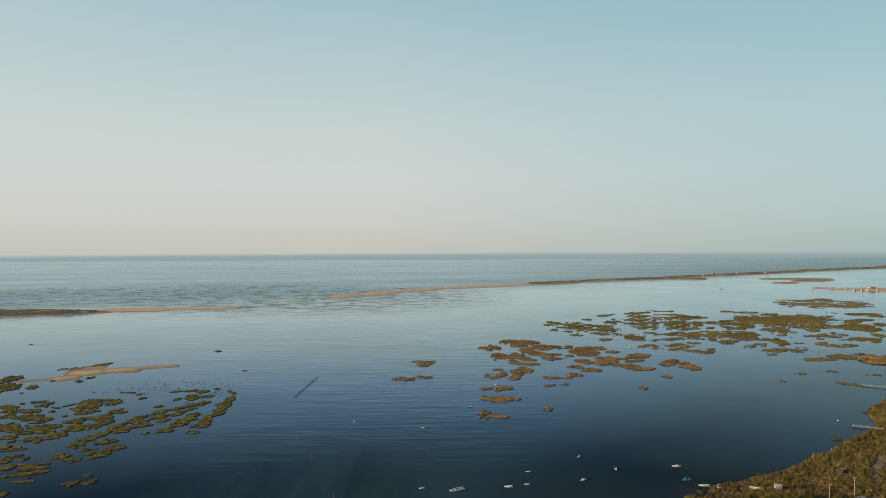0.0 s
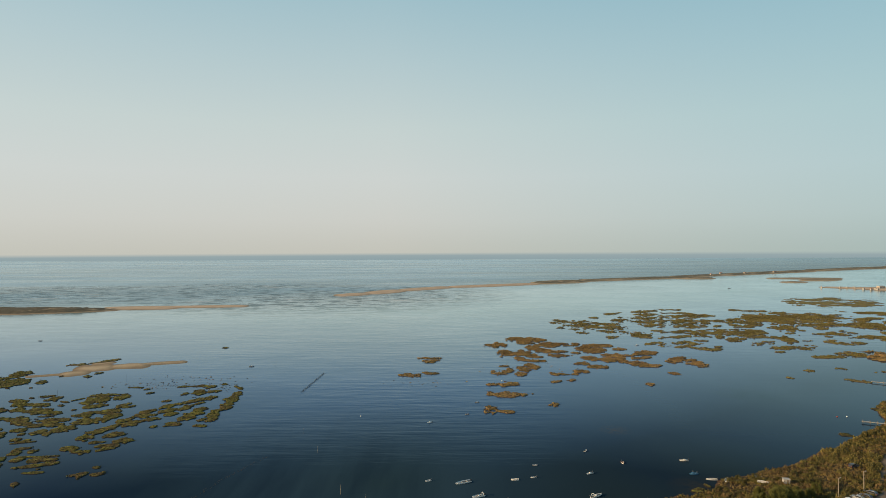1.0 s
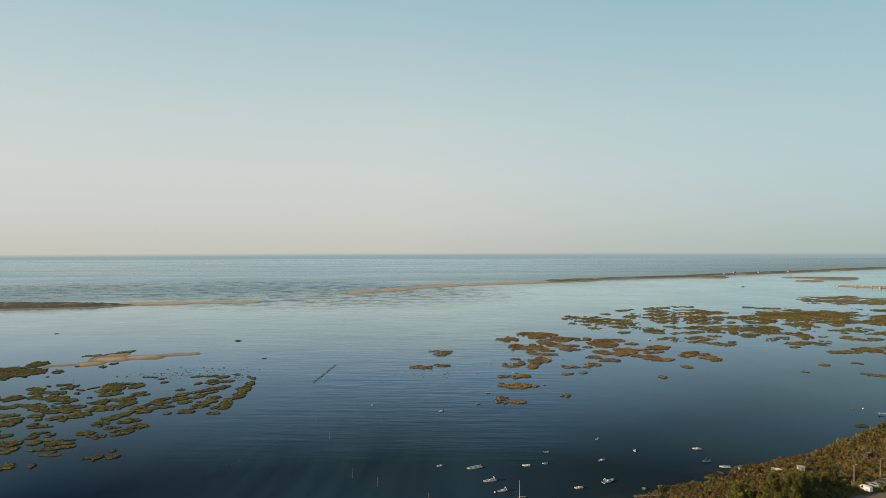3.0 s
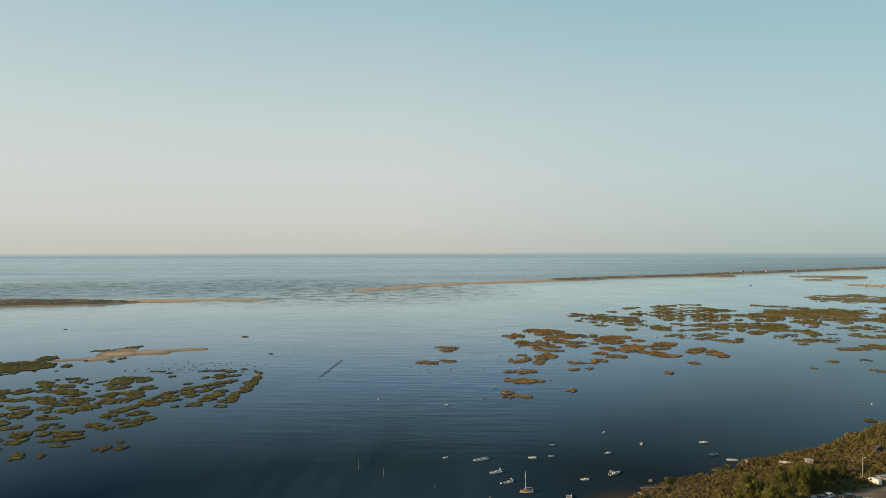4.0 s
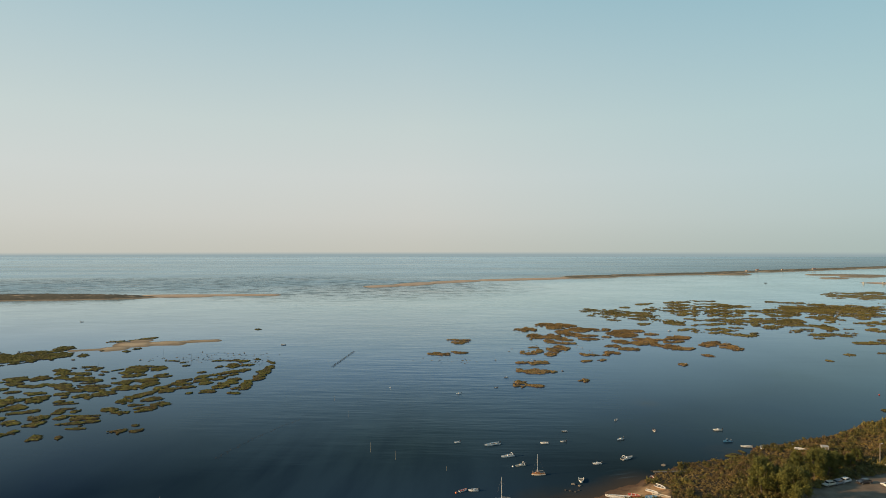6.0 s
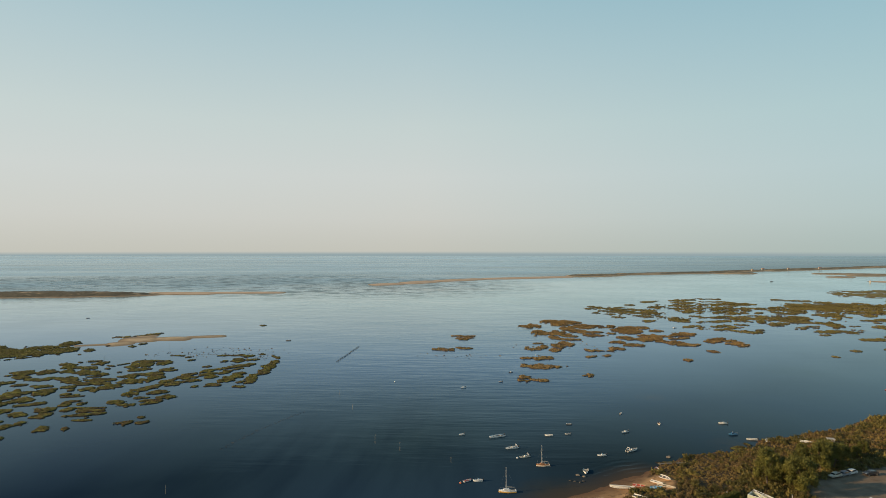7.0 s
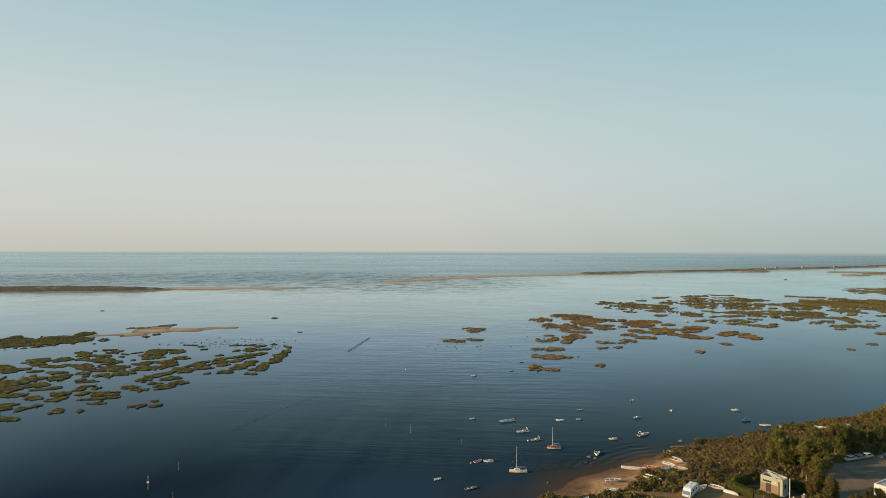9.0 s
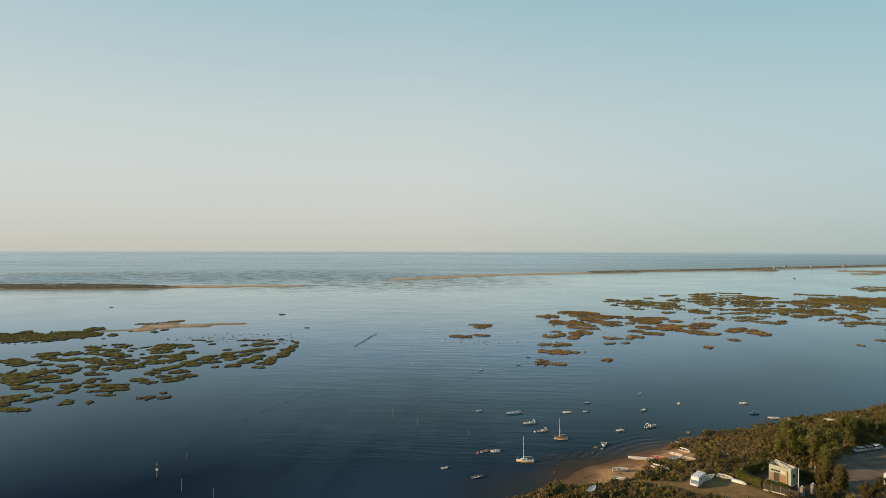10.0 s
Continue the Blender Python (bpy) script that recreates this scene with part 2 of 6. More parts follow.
    along = maths(t, "ADD", maths(t, "MULTIPLY", maths(t, "SUBTRACT", x, 33), 0.762), maths(t, "MULTIPLY", maths(t, "SUBTRACT", y, 177), 0.648))
    sandy = maths(t, "MULTIPLY", span(t, off, -1, 11, 1.0, 0.0), span(t, maths(t, "ABSOLUTE", along, 0), 22, 34, 1.0, 0.0))
    c = mix(t, c, (0.085, 0.060, 0.040), maths(t, "MULTIPLY", sandy, 0.9))
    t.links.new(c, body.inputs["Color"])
    # reflection tinted bluer nearby: stands in for ripples mirroring the higher, bluer sky
    t.links.new(mix(t, (0.705, 0.895, 1.0), (0.835, 0.935, 0.96), span(t, y, 230, 540)), gloss.inputs["Color"])
    # fine ripples where the breeze runs up the channel, wavelets, and swell out at sea
    channel = span(t, maths(t, "ABSOLUTE", maths(t, "ADD", bearing, 0.14), 0), 0.20, 0.40, 1.0, 0.08)
    channel = maths(t, "MAXIMUM", channel, span(t, y, 420, 620, 0.0, 0.7))
    gust = span(t, noise_at(t, 0.008, 4, 0.6, (0.7, 1.0, 1.0), 25), 0.36, 0.6, 0.14, 1.0)
    breeze = maths(t, "MULTIPLY", channel, gust)
    ripple = noise_at(t, 0.6, 3, 0.5, (0.16, 1.0, 1.0), 3)
    wave = noise_at(t, 0.2, 3, 0.5, (0.14, 1.0, 1.0), 5)
    swell = noise_at(t, 0.03, 3, 0.6, (0.2, 1.0, 1.0), -6)
    streak = noise_at(t, 0.005, 6, 0.62, (0.14, 1.0, 1.0), 5)
    long = noise_at(t, 0.05, 4, 0.6, (0.16, 1.0, 1.0), 7)
    race = maths(t, "MULTIPLY", inlet, noise_at(t, 0.08, 4, 0.65, (0.4, 1.0, 1.0), -8))
    h = maths(t, "ADD", maths(t, "MULTIPLY", ripple, 0.2), maths(t, "MULTIPLY", wave, 0.3))
    h = maths(t, "ADD", h, maths(t, "MULTIPLY", long, span(t, y, 300, 700, 0.0, 0.9)))
    crest = noise_at(t, 0.22, 2, 0.45, (0.08, 1.0, 1.0), -14)
    other = noise_at(t, 0.17, 2, 0.45, (0.09, 1.0, 1.0), 13)
    crest = mix(t, other, crest, span(t, noise_at(t, 0.006, 3), 0.44, 0.56))
    h = maths(t, "ADD", h, maths(t, "MULTIPLY", crest, span(t, y, 150, 420, 0.2, 0.55)))
    h = maths(t, "MULTIPLY", maths(t, "MULTIPLY", h, breeze), span(t, y, 150, 330, 0.75, 1.0))
    # a wash running out from the beach in arcs
    wash = maths(t, "SUBTRACT", 1.0, shoal(t, 62, 165, 200))
    wash = maths(t, "SINE", maths(t, "ADD", maths(t, "MULTIPLY", wash, 400), span(t, noise_at(t, 0.12, 3), 0, 1, 0, 7)), 0)
    spots = maths(t, "MAXIMUM", maths(t, "MAXIMUM", shoal(t, 46, 197, 9), shoal(t, 36, 190, 9)), maths(t, "MAXIMUM", shoal(t, 26, 182, 9), shoal(t, 17, 178, 8)))
    h = maths(t, "ADD", h, maths(t, "MULTIPLY", maths(t, "MULTIPLY", wash, spots), 0.05))
    h = maths(t, "ADD", h, maths(t, "MULTIPLY", maths(t, "MULTIPLY", swell, maths(t, "MULTIPLY", sea, span(t, y, 1400, 2800, 1.0, 0.1))), span(t, streak, 0.40, 0.60, 0.4, 1.9)))
    h = maths(t, "ADD", h, maths(t, "MULTIPLY", race, 3.5))
    rough = maths(t, "ADD", span(t, breeze, 0.0, 1.0, 0.04, 0.14), maths(t, "MULTIPLY", sea, span(t, streak, 0.42, 0.58, 0.09, 0.22)))
    t.links.new(rough, gloss.inputs["Roughness"])
    relief = bump(t, gloss, h, 0.5, 1.0)
    t.links.new(relief.outputs["Normal"], fresnel.inputs["Normal"])
    return m


WATER = water_material()
MARSH = marsh_material("marsh_growth", (0.195, 0.16, 0.045), (0.225, 0.155, 0.068), (0.10, 0.068, 0.044))
MARSH_DARK = marsh_material("dark_marsh_growth", (0.125, 0.112, 0.022), (0.10, 0.068, 0.028), (0.034, 0.026, 0.018))
MARSH_DRY = marsh_material("dry_marsh_growth", (0.215, 0.148, 0.05), (0.285, 0.168, 0.074), (0.07, 0.046, 0.030))
SANDBAR = sand_material("sandbar_sand", (0.50, 0.37, 0.23), (0.22, 0.16, 0.10), (0.06, 0.055, 0.022), 9.0, 0.6)
SAND = sand_material("bare_sand", (0.54, 0.39, 0.265), (0.26, 0.19, 0.125), (0.06, 0.055, 0.022), 9.0, 0.6)
# far dune scrub is lightened: the haze of distance put into its colour
DUNE = sand_material("dune_sand", (0.40, 0.30, 0.19), (0.24, 0.18, 0.13), (0.175, 0.148, 0.095), 1.6, 0.40)
DUNE_NEAR = sand_material("scrubby_dune", (0.40, 0.29, 0.18), (0.18, 0.13, 0.09), (0.155, 0.13, 0.088), 1.0, 0.34)


# ---- land forms ----
def value_noise(x, y, seed):
    xi, yi = np.floor(x).astype(np.int64), np.floor(y).astype(np.int64)
    fx, fy = x - xi, y - yi
    fx, fy = fx * fx * (3 - 2 * fx), fy * fy * (3 - 2 * fy)

    def at(i, j):
        n = (i * 374761393 + j * 668265263 + seed * 974634777) & 0xFFFFFFFF
        n = ((n ^ (n >> 13)) * 1274126177) & 0xFFFFFFFF
        return ((n ^ (n >> 16)) & 0xFFFF) / 65535.0

    top = at(xi, yi) * (1 - fx) + at(xi + 1, yi) * fx
    low = at(xi, yi + 1) * (1 - fx) + at(xi + 1, yi + 1) * fx
    return (top * (1 - fy) + low * fy) * 2 - 1


def fbm(x, y, seed, octaves=4):
    total, amp, norm = 0.0, 1.0, 0.0
    for k in range(octaves):
        total = total + amp * value_noise(x * 2**k + 17.3 * k, y * 2**k - 9.1 * k, seed + k)
        norm += amp
        amp *= 0.55
    return total / norm


def smooth(v, lo, hi):
    s = np.clip((v - lo) / (hi - lo), 0, 1)
    return s * s * (3 - 2 * s)


def sheet(name, xs, ys, z, keep, mat, origin=(0, 0, 0)):
    """A height field on the grid xs, ys as one mesh; keep: mask of the cells to build."""
    ny, nx = z.shape
    gx, gy = np.meshgrid(xs, ys)
    used = np.zeros((ny, nx), bool)
    for dy, dx in ((0, 0), (0, 1), (1, 0), (1, 1)):
        used[dy : ny - 1 + dy, dx : nx - 1 + dx] |= keep
    index = np.cumsum(used.ravel()).reshape(ny, nx) - 1
    verts = np.stack([gx[used] - origin[0], gy[used] - origin[1], z[used] - origin[2]], -1)
    j, i = np.nonzero(keep)
    faces = np.stack([index[j, i], index[j, i + 1], index[j + 1, i + 1], index[j + 1, i]], -1)
    me = bpy.data.meshes.new(name)
    me.from_pydata(verts.tolist(), [], faces.tolist())
    me.polygons.foreach_set("use_smooth", np.ones(len(faces), bool))
    me.materials.append(mat)
    ob = new(name, me)
    ob.location = origin
    return ob


TUFTS = []


def island(name, row, seed, mat, top=0.55, steep=0.5, ragged=0.5, carve=0.0, bumps=0.25, res=None, grain=1.0, grow=1.1):
    """One island: an oval of two ends and a depth, with a noisy shore, creeks cut into it and a lumpy crown."""
    x1, y1, x2, y2, deep = row
    cx, cy = (x1 + x2) / 2, (y1 + y2) / 2
    far = math.hypot(cx, cy)
    long = max(math.hypot(x2 - x1, y2 - y1) / 2, 1.2)
    ux, uy = ((x2 - x1) / 2 / long, (y2 - y1) / 2 / long) if (x1, y1) != (x2, y2) else (1.0, 0.0)
    rx, ry = cx / far, cy / far
    along, across = rx * ux + ry * uy, abs(-rx * uy + ry * ux)
    rest = (2 / deep) ** 2 - (along / long) ** 2
    wide = across / math.sqrt(rest) if rest > 1e-5 else deep / 2
    wide = min(max(wide, 1.6), deep * 1.5 + 1)
    long, wide = long * grow, wide * grow
    res = res or min(max(far / 520, 0.55), 9)
    reach_x = 1.45 * math.hypot(long * ux, wide * uy) + 2
    reach_y = 1.45 * math.hypot(long * uy, wide * ux) + 2
    xs = np.arange(cx - reach_x, cx + reach_x + res, res)
    ys = np.arange(cy - reach_y, cy + reach_y + res, res)
    gx, gy = np.meshgrid(xs, ys)
    a = ((gx - cx) * ux + (gy - cy) * uy) / long
    b = (-(gx - cx) * uy + (gy - cy) * ux) / wide
    size = math.sqrt(long * wide)
    cell = min(max(size * 0.42, 2.2), 14 if carve else 60) * grain
    s = 1 - np.sqrt(a * a + b * b) + ragged * fbm(gx / cell, gy / cell, seed, 4)
    if carve:
        step = 4.0 * grain * max(1, far / 420)
        creek = np.abs(fbm((gx * ux + gy * uy) / step / 1.7, (gy * ux - gx * uy) / step, 77, 3))
        s = s - 0.55 * carve * (1 - smooth(creek, 0.0, 0.22))
        step = 13 * grain * max(1, far / 500)
        creek = np.abs(fbm(gx / step / 1.8, gy / step, 91, 4))
        s = s - carve * 1.6 * (1 - smooth(creek, 0.02, 0.17))
        # shallow pools within the growth
        step = 3.6 * max(1, far / 480)
        s = s - 0.8 * carve * smooth(fbm(gx / step / 2.4, gy / step, 205, 2), 0.14, 0.30)
        s = s + 0.14 * fbm((gx * ux + gy * uy) / 5.0, (gy * ux - gx * uy) / 2.0, 63, 3)
    metres = s * min(wide, 14 * max(1, far / 900))
    lumps = fbm(gx / 1.7, gy / 1.7, seed + 40, 2)
    z = np.clip(metres * steep, -0.6, top)
    z = z + np.where(metres > 0, bumps * lumps * smooth(metres, 0, 1.5), 0) - 0.02
    keep = np.zeros((len(ys) - 1, len(xs) - 1), bool)
    wet = z > -0.12
    for dy, dx in ((0, 0), (0, 1), (1, 0), (1, 1)):
        keep |= wet[dy : len(ys) - 1 + dy, dx : len(xs) - 1 + dx]
    if not keep.any():
        return []
    if carve and far < 900:
        russet = mat.name.startswith("dry")
        dry = np.argwhere(z > 0.2)
        for j, i in dry[:: max(1, int(round((1.8 if russet else 3.2) * max(1, far / 450) / res**2)))]:
            TUFTS.append((xs[i], ys[j], z[j, i], russet))
    made = []
    for cells, count in pieces(keep):
        if count * res * res < 5 + 20 * (far > 420) or (made and count < 9):
            CRUMBS.append((xs, ys, z, cells))
        else:
            made.append(sheet(name, xs, ys, z, cells, mat, (cx, cy, 0)))
    return made


CRUMBS = []


def pieces(mask):
    """The joined patches of a mask, largest first, each as a mask of its own with its number of cells."""
    left, out = mask.copy(), []
    while left.any():
        j, i = np.argwhere(left)[0]
        one, todo = np.zeros_like(mask), [(j, i)]
        left[j, i] = False
        while todo:
            j, i = todo.pop()
            one[j, i] = True
            for a, b in ((j - 1, i), (j + 1, i), (j, i - 1), (j, i + 1)):
                if 0 <= a < mask.shape[0] and 0 <= b < mask.shape[1] and left[a, b]:
                    left[a, b] = False
                    todo.append((a, b))
        out.append((one, int(one.sum())))
    return sorted(out, key=lambda p: -p[1])


# the lagoon and, past the barrier islands, the sea: one sheet to the horizon
def make_water():
    xs = np.concatenate([np.linspace(-6500, 6500, 41)])
    ys = np.concatenate([np.linspace(-900, 2600, 25), np.linspace(2680, 4600, 24)])
    gx, gy = np.meshgrid(xs, ys)
    rise = np.clip((gy - 2600) / 2000, 0, 1)
    z = 20.0 * rise**1.6
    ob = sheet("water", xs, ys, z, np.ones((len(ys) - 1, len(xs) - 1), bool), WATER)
    return tagged(ob, "calm blue lagoon water running out to the open sea", "water", kind="structure")


make_water()

MARSH_EAST = [
    (-313, 423, -305, 434, 14), (-294, 397, -286, 405, 21), (-277, 400, -276, 405, 12), (-272, 385, -271, 385, 3.8), (-257, 418, -253, 420, 6.4), (-256, 427, -252, 433, 4.5), (-275, 420, -273, 420, 4.4),
    (-259, 449, -259, 451, 6.1), (-249, 361, -241, 364, 4.1), (-240, 353, -234, 359, 11), (-229, 349, -222, 347, 3.0), (-224, 340, -220, 340, 4.3), (-223, 350, -219, 357, 2.3), (-211, 330, -208, 331, 4.1),
    (-253, 358, -251, 358, 3.3), (-213, 342, -207, 346, 12), (-214, 353, -203, 356, 20), (-219, 363, -202, 366, 6.4), (-202, 357, -194, 361, 11),
]
MARSH_EAST_B = [
    (-207, 335, -195, 341, 6.9), (-188, 337, -187, 342, 6.9), (-187, 342, -184, 345, 4.2), (-186, 337, -179, 339, 5.4), (-260, 350, -248, 350, 6.3), (-251, 340, -244, 344, 11), (-247, 342, -229, 341, 7.4),
    (-242, 327, -240, 335, 8.5), (-243, 328, -229, 327, 5.5), (-226, 322, -221, 332, 11), (-233, 327, -228, 331, 8.3), (-218, 325, -214, 326, 6.6), (-231, 312, -224, 312, 11), (-215, 309, -203, 312, 13),
    (-220, 317, -212, 319, 3.8), (-202, 319, -194, 324, 14), (-195, 325, -182, 330, 7.7), (-192, 310, -178, 312, 5.9), (-182, 316, -179, 321, 8.5),
]
MARSH_EAST_C = [
    (-172, 309, -166, 311, 5.7), (-198, 358, -195, 362, 6.2), (-202, 365, -199, 368, 4.8), (-185, 336, -180, 340, 4.1), (-195, 379, -192, 381, 3.4), (-188, 368, -184, 370, 4.8), (-208, 385, -198, 385, 2.6),
    (-177, 386, -167, 389, 3.4), (-169, 389, -152, 389, 5.1), (-157, 381, -152, 387, 3.3), (-151, 395, -147, 394, 5.2), (-140, 389, -132, 379, 4.9), (-165, 364, -162, 370, 6.2), (-159, 366, -152, 371, 11),
    (-151, 371, -144, 377, 6.3), (-161, 374, -155, 377, 4.8), (-169, 349, -164, 352, 4.3), (-170, 321, -163, 332, 6.2), (-163, 332, -155, 345, 7.9),
]
MARSH_EAST_D = [
    (-155, 345, -146, 356, 8.3), (-147, 353, -140, 360, 7.1), (-159, 324, -152, 333, 6.2), (-151, 330, -146, 340, 6.4), (-146, 340, -143, 347, 5.3), (-153, 319, -148, 324, 5.9), (-140, 312, -138, 324, 10),
    (-139, 320, -137, 333, 11), (-143, 311, -138, 315, 6.7), (-131, 308, -128, 313, 5.4), (-128, 313, -126, 323, 9), (-129, 322, -129, 332, 8.4), (-127, 329, -127, 345, 10), (-128, 344, -130, 361, 11),
    (-131, 361, -131, 374, 8.9), (-127, 308, -122, 313, 4.3), (-170, 308, -168, 317, 5.8), (-169, 318, -157, 320, 4.8), (-167, 303, -159, 309, 5.5),
]
MARSH_EAST_E = [
    (-160, 309, -152, 313, 5.6), (-144, 300, -136, 303, 8.3), (-130, 300, -123, 300, 4.1), (-150, 297, -147, 299, 4.1), (-227, 306, -219, 308, 8.5), (-220, 303, -209, 301, 8.1), (-216, 292, -209, 293, 8.8),
    (-212, 297, -206, 304, 6.9), (-208, 285, -205, 287, 5.3), (-202, 284, -199, 292, 8.4), (-205, 276, -200, 278, 7.9), (-199, 275, -196, 278, 4.9), (-202, 272, -192, 276, 1.9), (-196, 284, -193, 288, 5.1),
    (-194, 289, -188, 298, 10), (-204, 302, -203, 305, 10), (-212, 309, -209, 311, 8.5), (-204, 304, -197, 303, 5.8), (-204, 309, -199, 312, 6.0),
]
MARSH_EAST_F = [
    (-194, 304, -182, 309, 8.0), (-195, 311, -186, 312, 4.7), (-175, 292, -168, 298, 6.3), (-180, 307, -178, 309, 3.4), (-172, 298, -168, 304, 6.5), (-166, 300, -159, 303, 5.4), (-167, 308, -162, 309, 3.4),
    (-172, 306, -171, 312, 4.5), (-176, 279, -169, 283, 7.7), (-172, 286, -170, 293, 6.1), (-165, 282, -157, 287, 6.8), (-177, 288, -172, 291, 4.1), (-166, 273, -161, 274, 3.6), (-156, 274, -148, 279, 5.5),
    (-162, 274, -159, 275, 2.7), (-161, 268, -150, 270, 5.2), (-157, 262, -150, 267, 4.2), (-166, 260, -158, 262, 5.9), (-174, 265, -166, 266, 7.0),
]
MARSH_EAST_G = [
    (-192, 259, -190, 262, 7.0), (-194, 264, -188, 267, 3.6), (-186, 261, -182, 263, 6.1), (-185, 249, -180, 252, 7.3), (-179, 251, -166, 252, 5.6), (-185, 254, -168, 256, 2.5), (-176, 243, -166, 246, 3.8),
    (-170, 246, -163, 248, 3.8), (-179, 241, -176, 243, 2.3), (-171, 236, -162, 237, 2.9), (-167, 240, -166, 241, 1.8), (-167, 225, -164, 226, 5.3), (-149, 232, -143, 235, 5.4), (-142, 234, -137, 236, 4.0),
    (-145, 242, -143, 242, 2.8), (-206, 543, -202, 543, 6),
]
MARSH_OUTER = [
    (-368, 379, -347, 384, 43), (-347, 384, -324, 386, 42), (-324, 386, -304, 388, 35), (-306, 391, -288, 404, 23), (-323, 406, -310, 413, 14), (-310, 413, -303, 426, 11), (-284, 298, -271, 300, 16),
    (-270, 300, -263, 306, 14), (-262, 294, -249, 302, 10), (-256, 290, -249, 293, 5.6), (-244, 293, -238, 297, 5.5), (-267, 321, -256, 326, 11), (-253, 323, -248, 333, 13), (-259, 311, -251, 316, 8.3),
    (-248, 307, -241, 310, 6.0), (-240, 306, -236, 315, 6.0), (-234, 293, -222, 295, 5.4), (-267, 316, -264, 318, 3.2), (-234, 275, -223, 281, 15),
]
MARSH_OUTER_B = [
    (-221, 278, -214, 286, 12), (-229, 290, -226, 294, 5.3), (-256, 263, -240, 265, 19), (-240, 265, -225, 271, 14), (-232, 256, -219, 260, 13), (-221, 264, -211, 268, 10), (-216, 244, -206, 249, 6.6),
    (-212, 256, -201, 263, 4.2), (-202, 242, -194, 242, 6.2), (-191, 239, -184, 244, 7.3), (-197, 249, -189, 252, 9), (-219, 228, -209, 230, 10), (-208, 229, -196, 232, 5.8), (-202, 223, -196, 227, 9.0),
    (-197, 217, -198, 222, 8.6), (-205, 212, -192, 211, 8.2), (-192, 211, -180, 212, 4.9), (-191, 222, -188, 226, 7.6), (-189, 228, -186, 232, 5.6),
]
MARSH_OUTER_C = [
    (-174, 222, -173, 225, 6.2), (-175, 220, -173, 220, 2.0), (-242, 272, -246, 282, 2.5),
]
MARSH_WEST = [
    (-27, 486, -7, 488, 5.0), (-22, 474, -12, 469, 7.0), (-16, 479, -9, 478, 7.2), (-36, 422, -20, 420, 9), (-20, 428, -8, 427, 5.7), (33, 555, 52, 554, 19), (42, 568, 46, 568, 5.1),
    (45, 516, 50, 507, 22), (50, 502, 62, 507, 13), (58, 512, 71, 501, 14), (61, 526, 64, 518, 8.6), (57, 588, 75, 591, 22), (63, 581, 92, 587, 22), (64, 567, 78, 567, 14),
    (72, 541, 79, 526, 18), (76, 520, 89, 523, 11), (80, 515, 105, 520, 11), (78, 553, 94, 553, 11), (85, 563, 113, 559, 12),
]
MARSH_WEST_B = [
    (87, 544, 97, 543, 7.8), (96, 563, 99, 553, 16), (104, 549, 117, 552, 10), (114, 562, 118, 555, 10), (110, 528, 125, 540, 12), (122, 549, 148, 548, 11), (119, 525, 127, 516, 17),
    (128, 533, 136, 524, 12), (102, 514, 110, 506, 8.3), (84, 504, 91, 493, 13), (89, 496, 102, 501, 13), (63, 496, 76, 491, 6.4), (55, 486, 59, 479, 10), (57, 477, 76, 474, 5.9),
    (108, 490, 118, 482, 10), (113, 478, 120, 477, 8.6), (95, 460, 102, 462, 6.8), (99, 464, 107, 462, 9), (104, 451, 118, 448, 8.7),
]
MARSH_WEST_C = [
    (73, 427, 74, 422, 7.6), (74, 423, 90, 423, 5.7), (89, 435, 100, 432, 8.0), (88, 423, 93, 433, 5.9), (67, 397, 76, 402, 5.1), (76, 402, 85, 405, 5.2), (87, 407, 89, 407, 3.5),
    (31, 434, 32, 430, 12), (32, 426, 38, 424, 7.6), (38, 426, 45, 438, 10), (42, 442, 46, 442, 6.1), (37, 452, 45, 454, 3.2), (46, 422, 54, 424, 11), (52, 450, 57, 433, 10),
    (56, 456, 65, 456, 8.8), (56, 442, 68, 452, 8.4), (24, 392, 44, 391, 10), (22, 366, 29, 367, 10), (26, 363, 46, 363, 11),
]
MARSH_WEST_D = [
    (50, 366, 52, 366, 4.2), (18, 331, 26, 331, 11), (24, 326, 35, 325, 5.5), (18, 324, 26, 323, 6.6), (56, 340, 62, 340, 6.1), (127, 391, 133, 391, 8.4), (126, 500, 138, 497, 8.0),
    (132, 500, 142, 494, 11), (120, 480, 132, 475, 15), (133, 484, 141, 482, 15), (134, 472, 152, 454, 12), (143, 452, 160, 452, 6.7), (154, 502, 175, 509, 11), (160, 515, 172, 512, 8.7),
    (146, 484, 164, 489, 6.5), (141, 497, 152, 497, 6.7), (127, 500, 134, 500, 6.7), (144, 530, 156, 527, 7.6), (168, 469, 184, 476, 15),
]
MARSH_WEST_E = [
    (180, 483, 194, 478, 16), (183, 466, 197, 459, 12), (186, 449, 197, 455, 9), (154, 425, 162, 423, 8.0),
]
MARSH_UPPER = [
    (126, 730, 140, 740, 29), (139, 735, 171, 712, 33), (122, 678, 127, 673, 15), (133, 702, 164, 681, 26), (155, 696, 167, 667, 30), (136, 641, 146, 632, 17), (132, 663, 144, 663, 12),
    (181, 781, 189, 768, 13), (211, 814, 240, 834, 15), (175, 711, 200, 705, 22), (171, 681, 199, 670, 25), (162, 649, 178, 639, 13), (157, 600, 171, 603, 16), (181, 639, 206, 614, 26),
    (202, 750, 226, 737, 24), (217, 780, 225, 780, 13), (250, 841, 297, 862, 20), (249, 812, 280, 811, 25), (230, 773, 266, 771, 26),
]
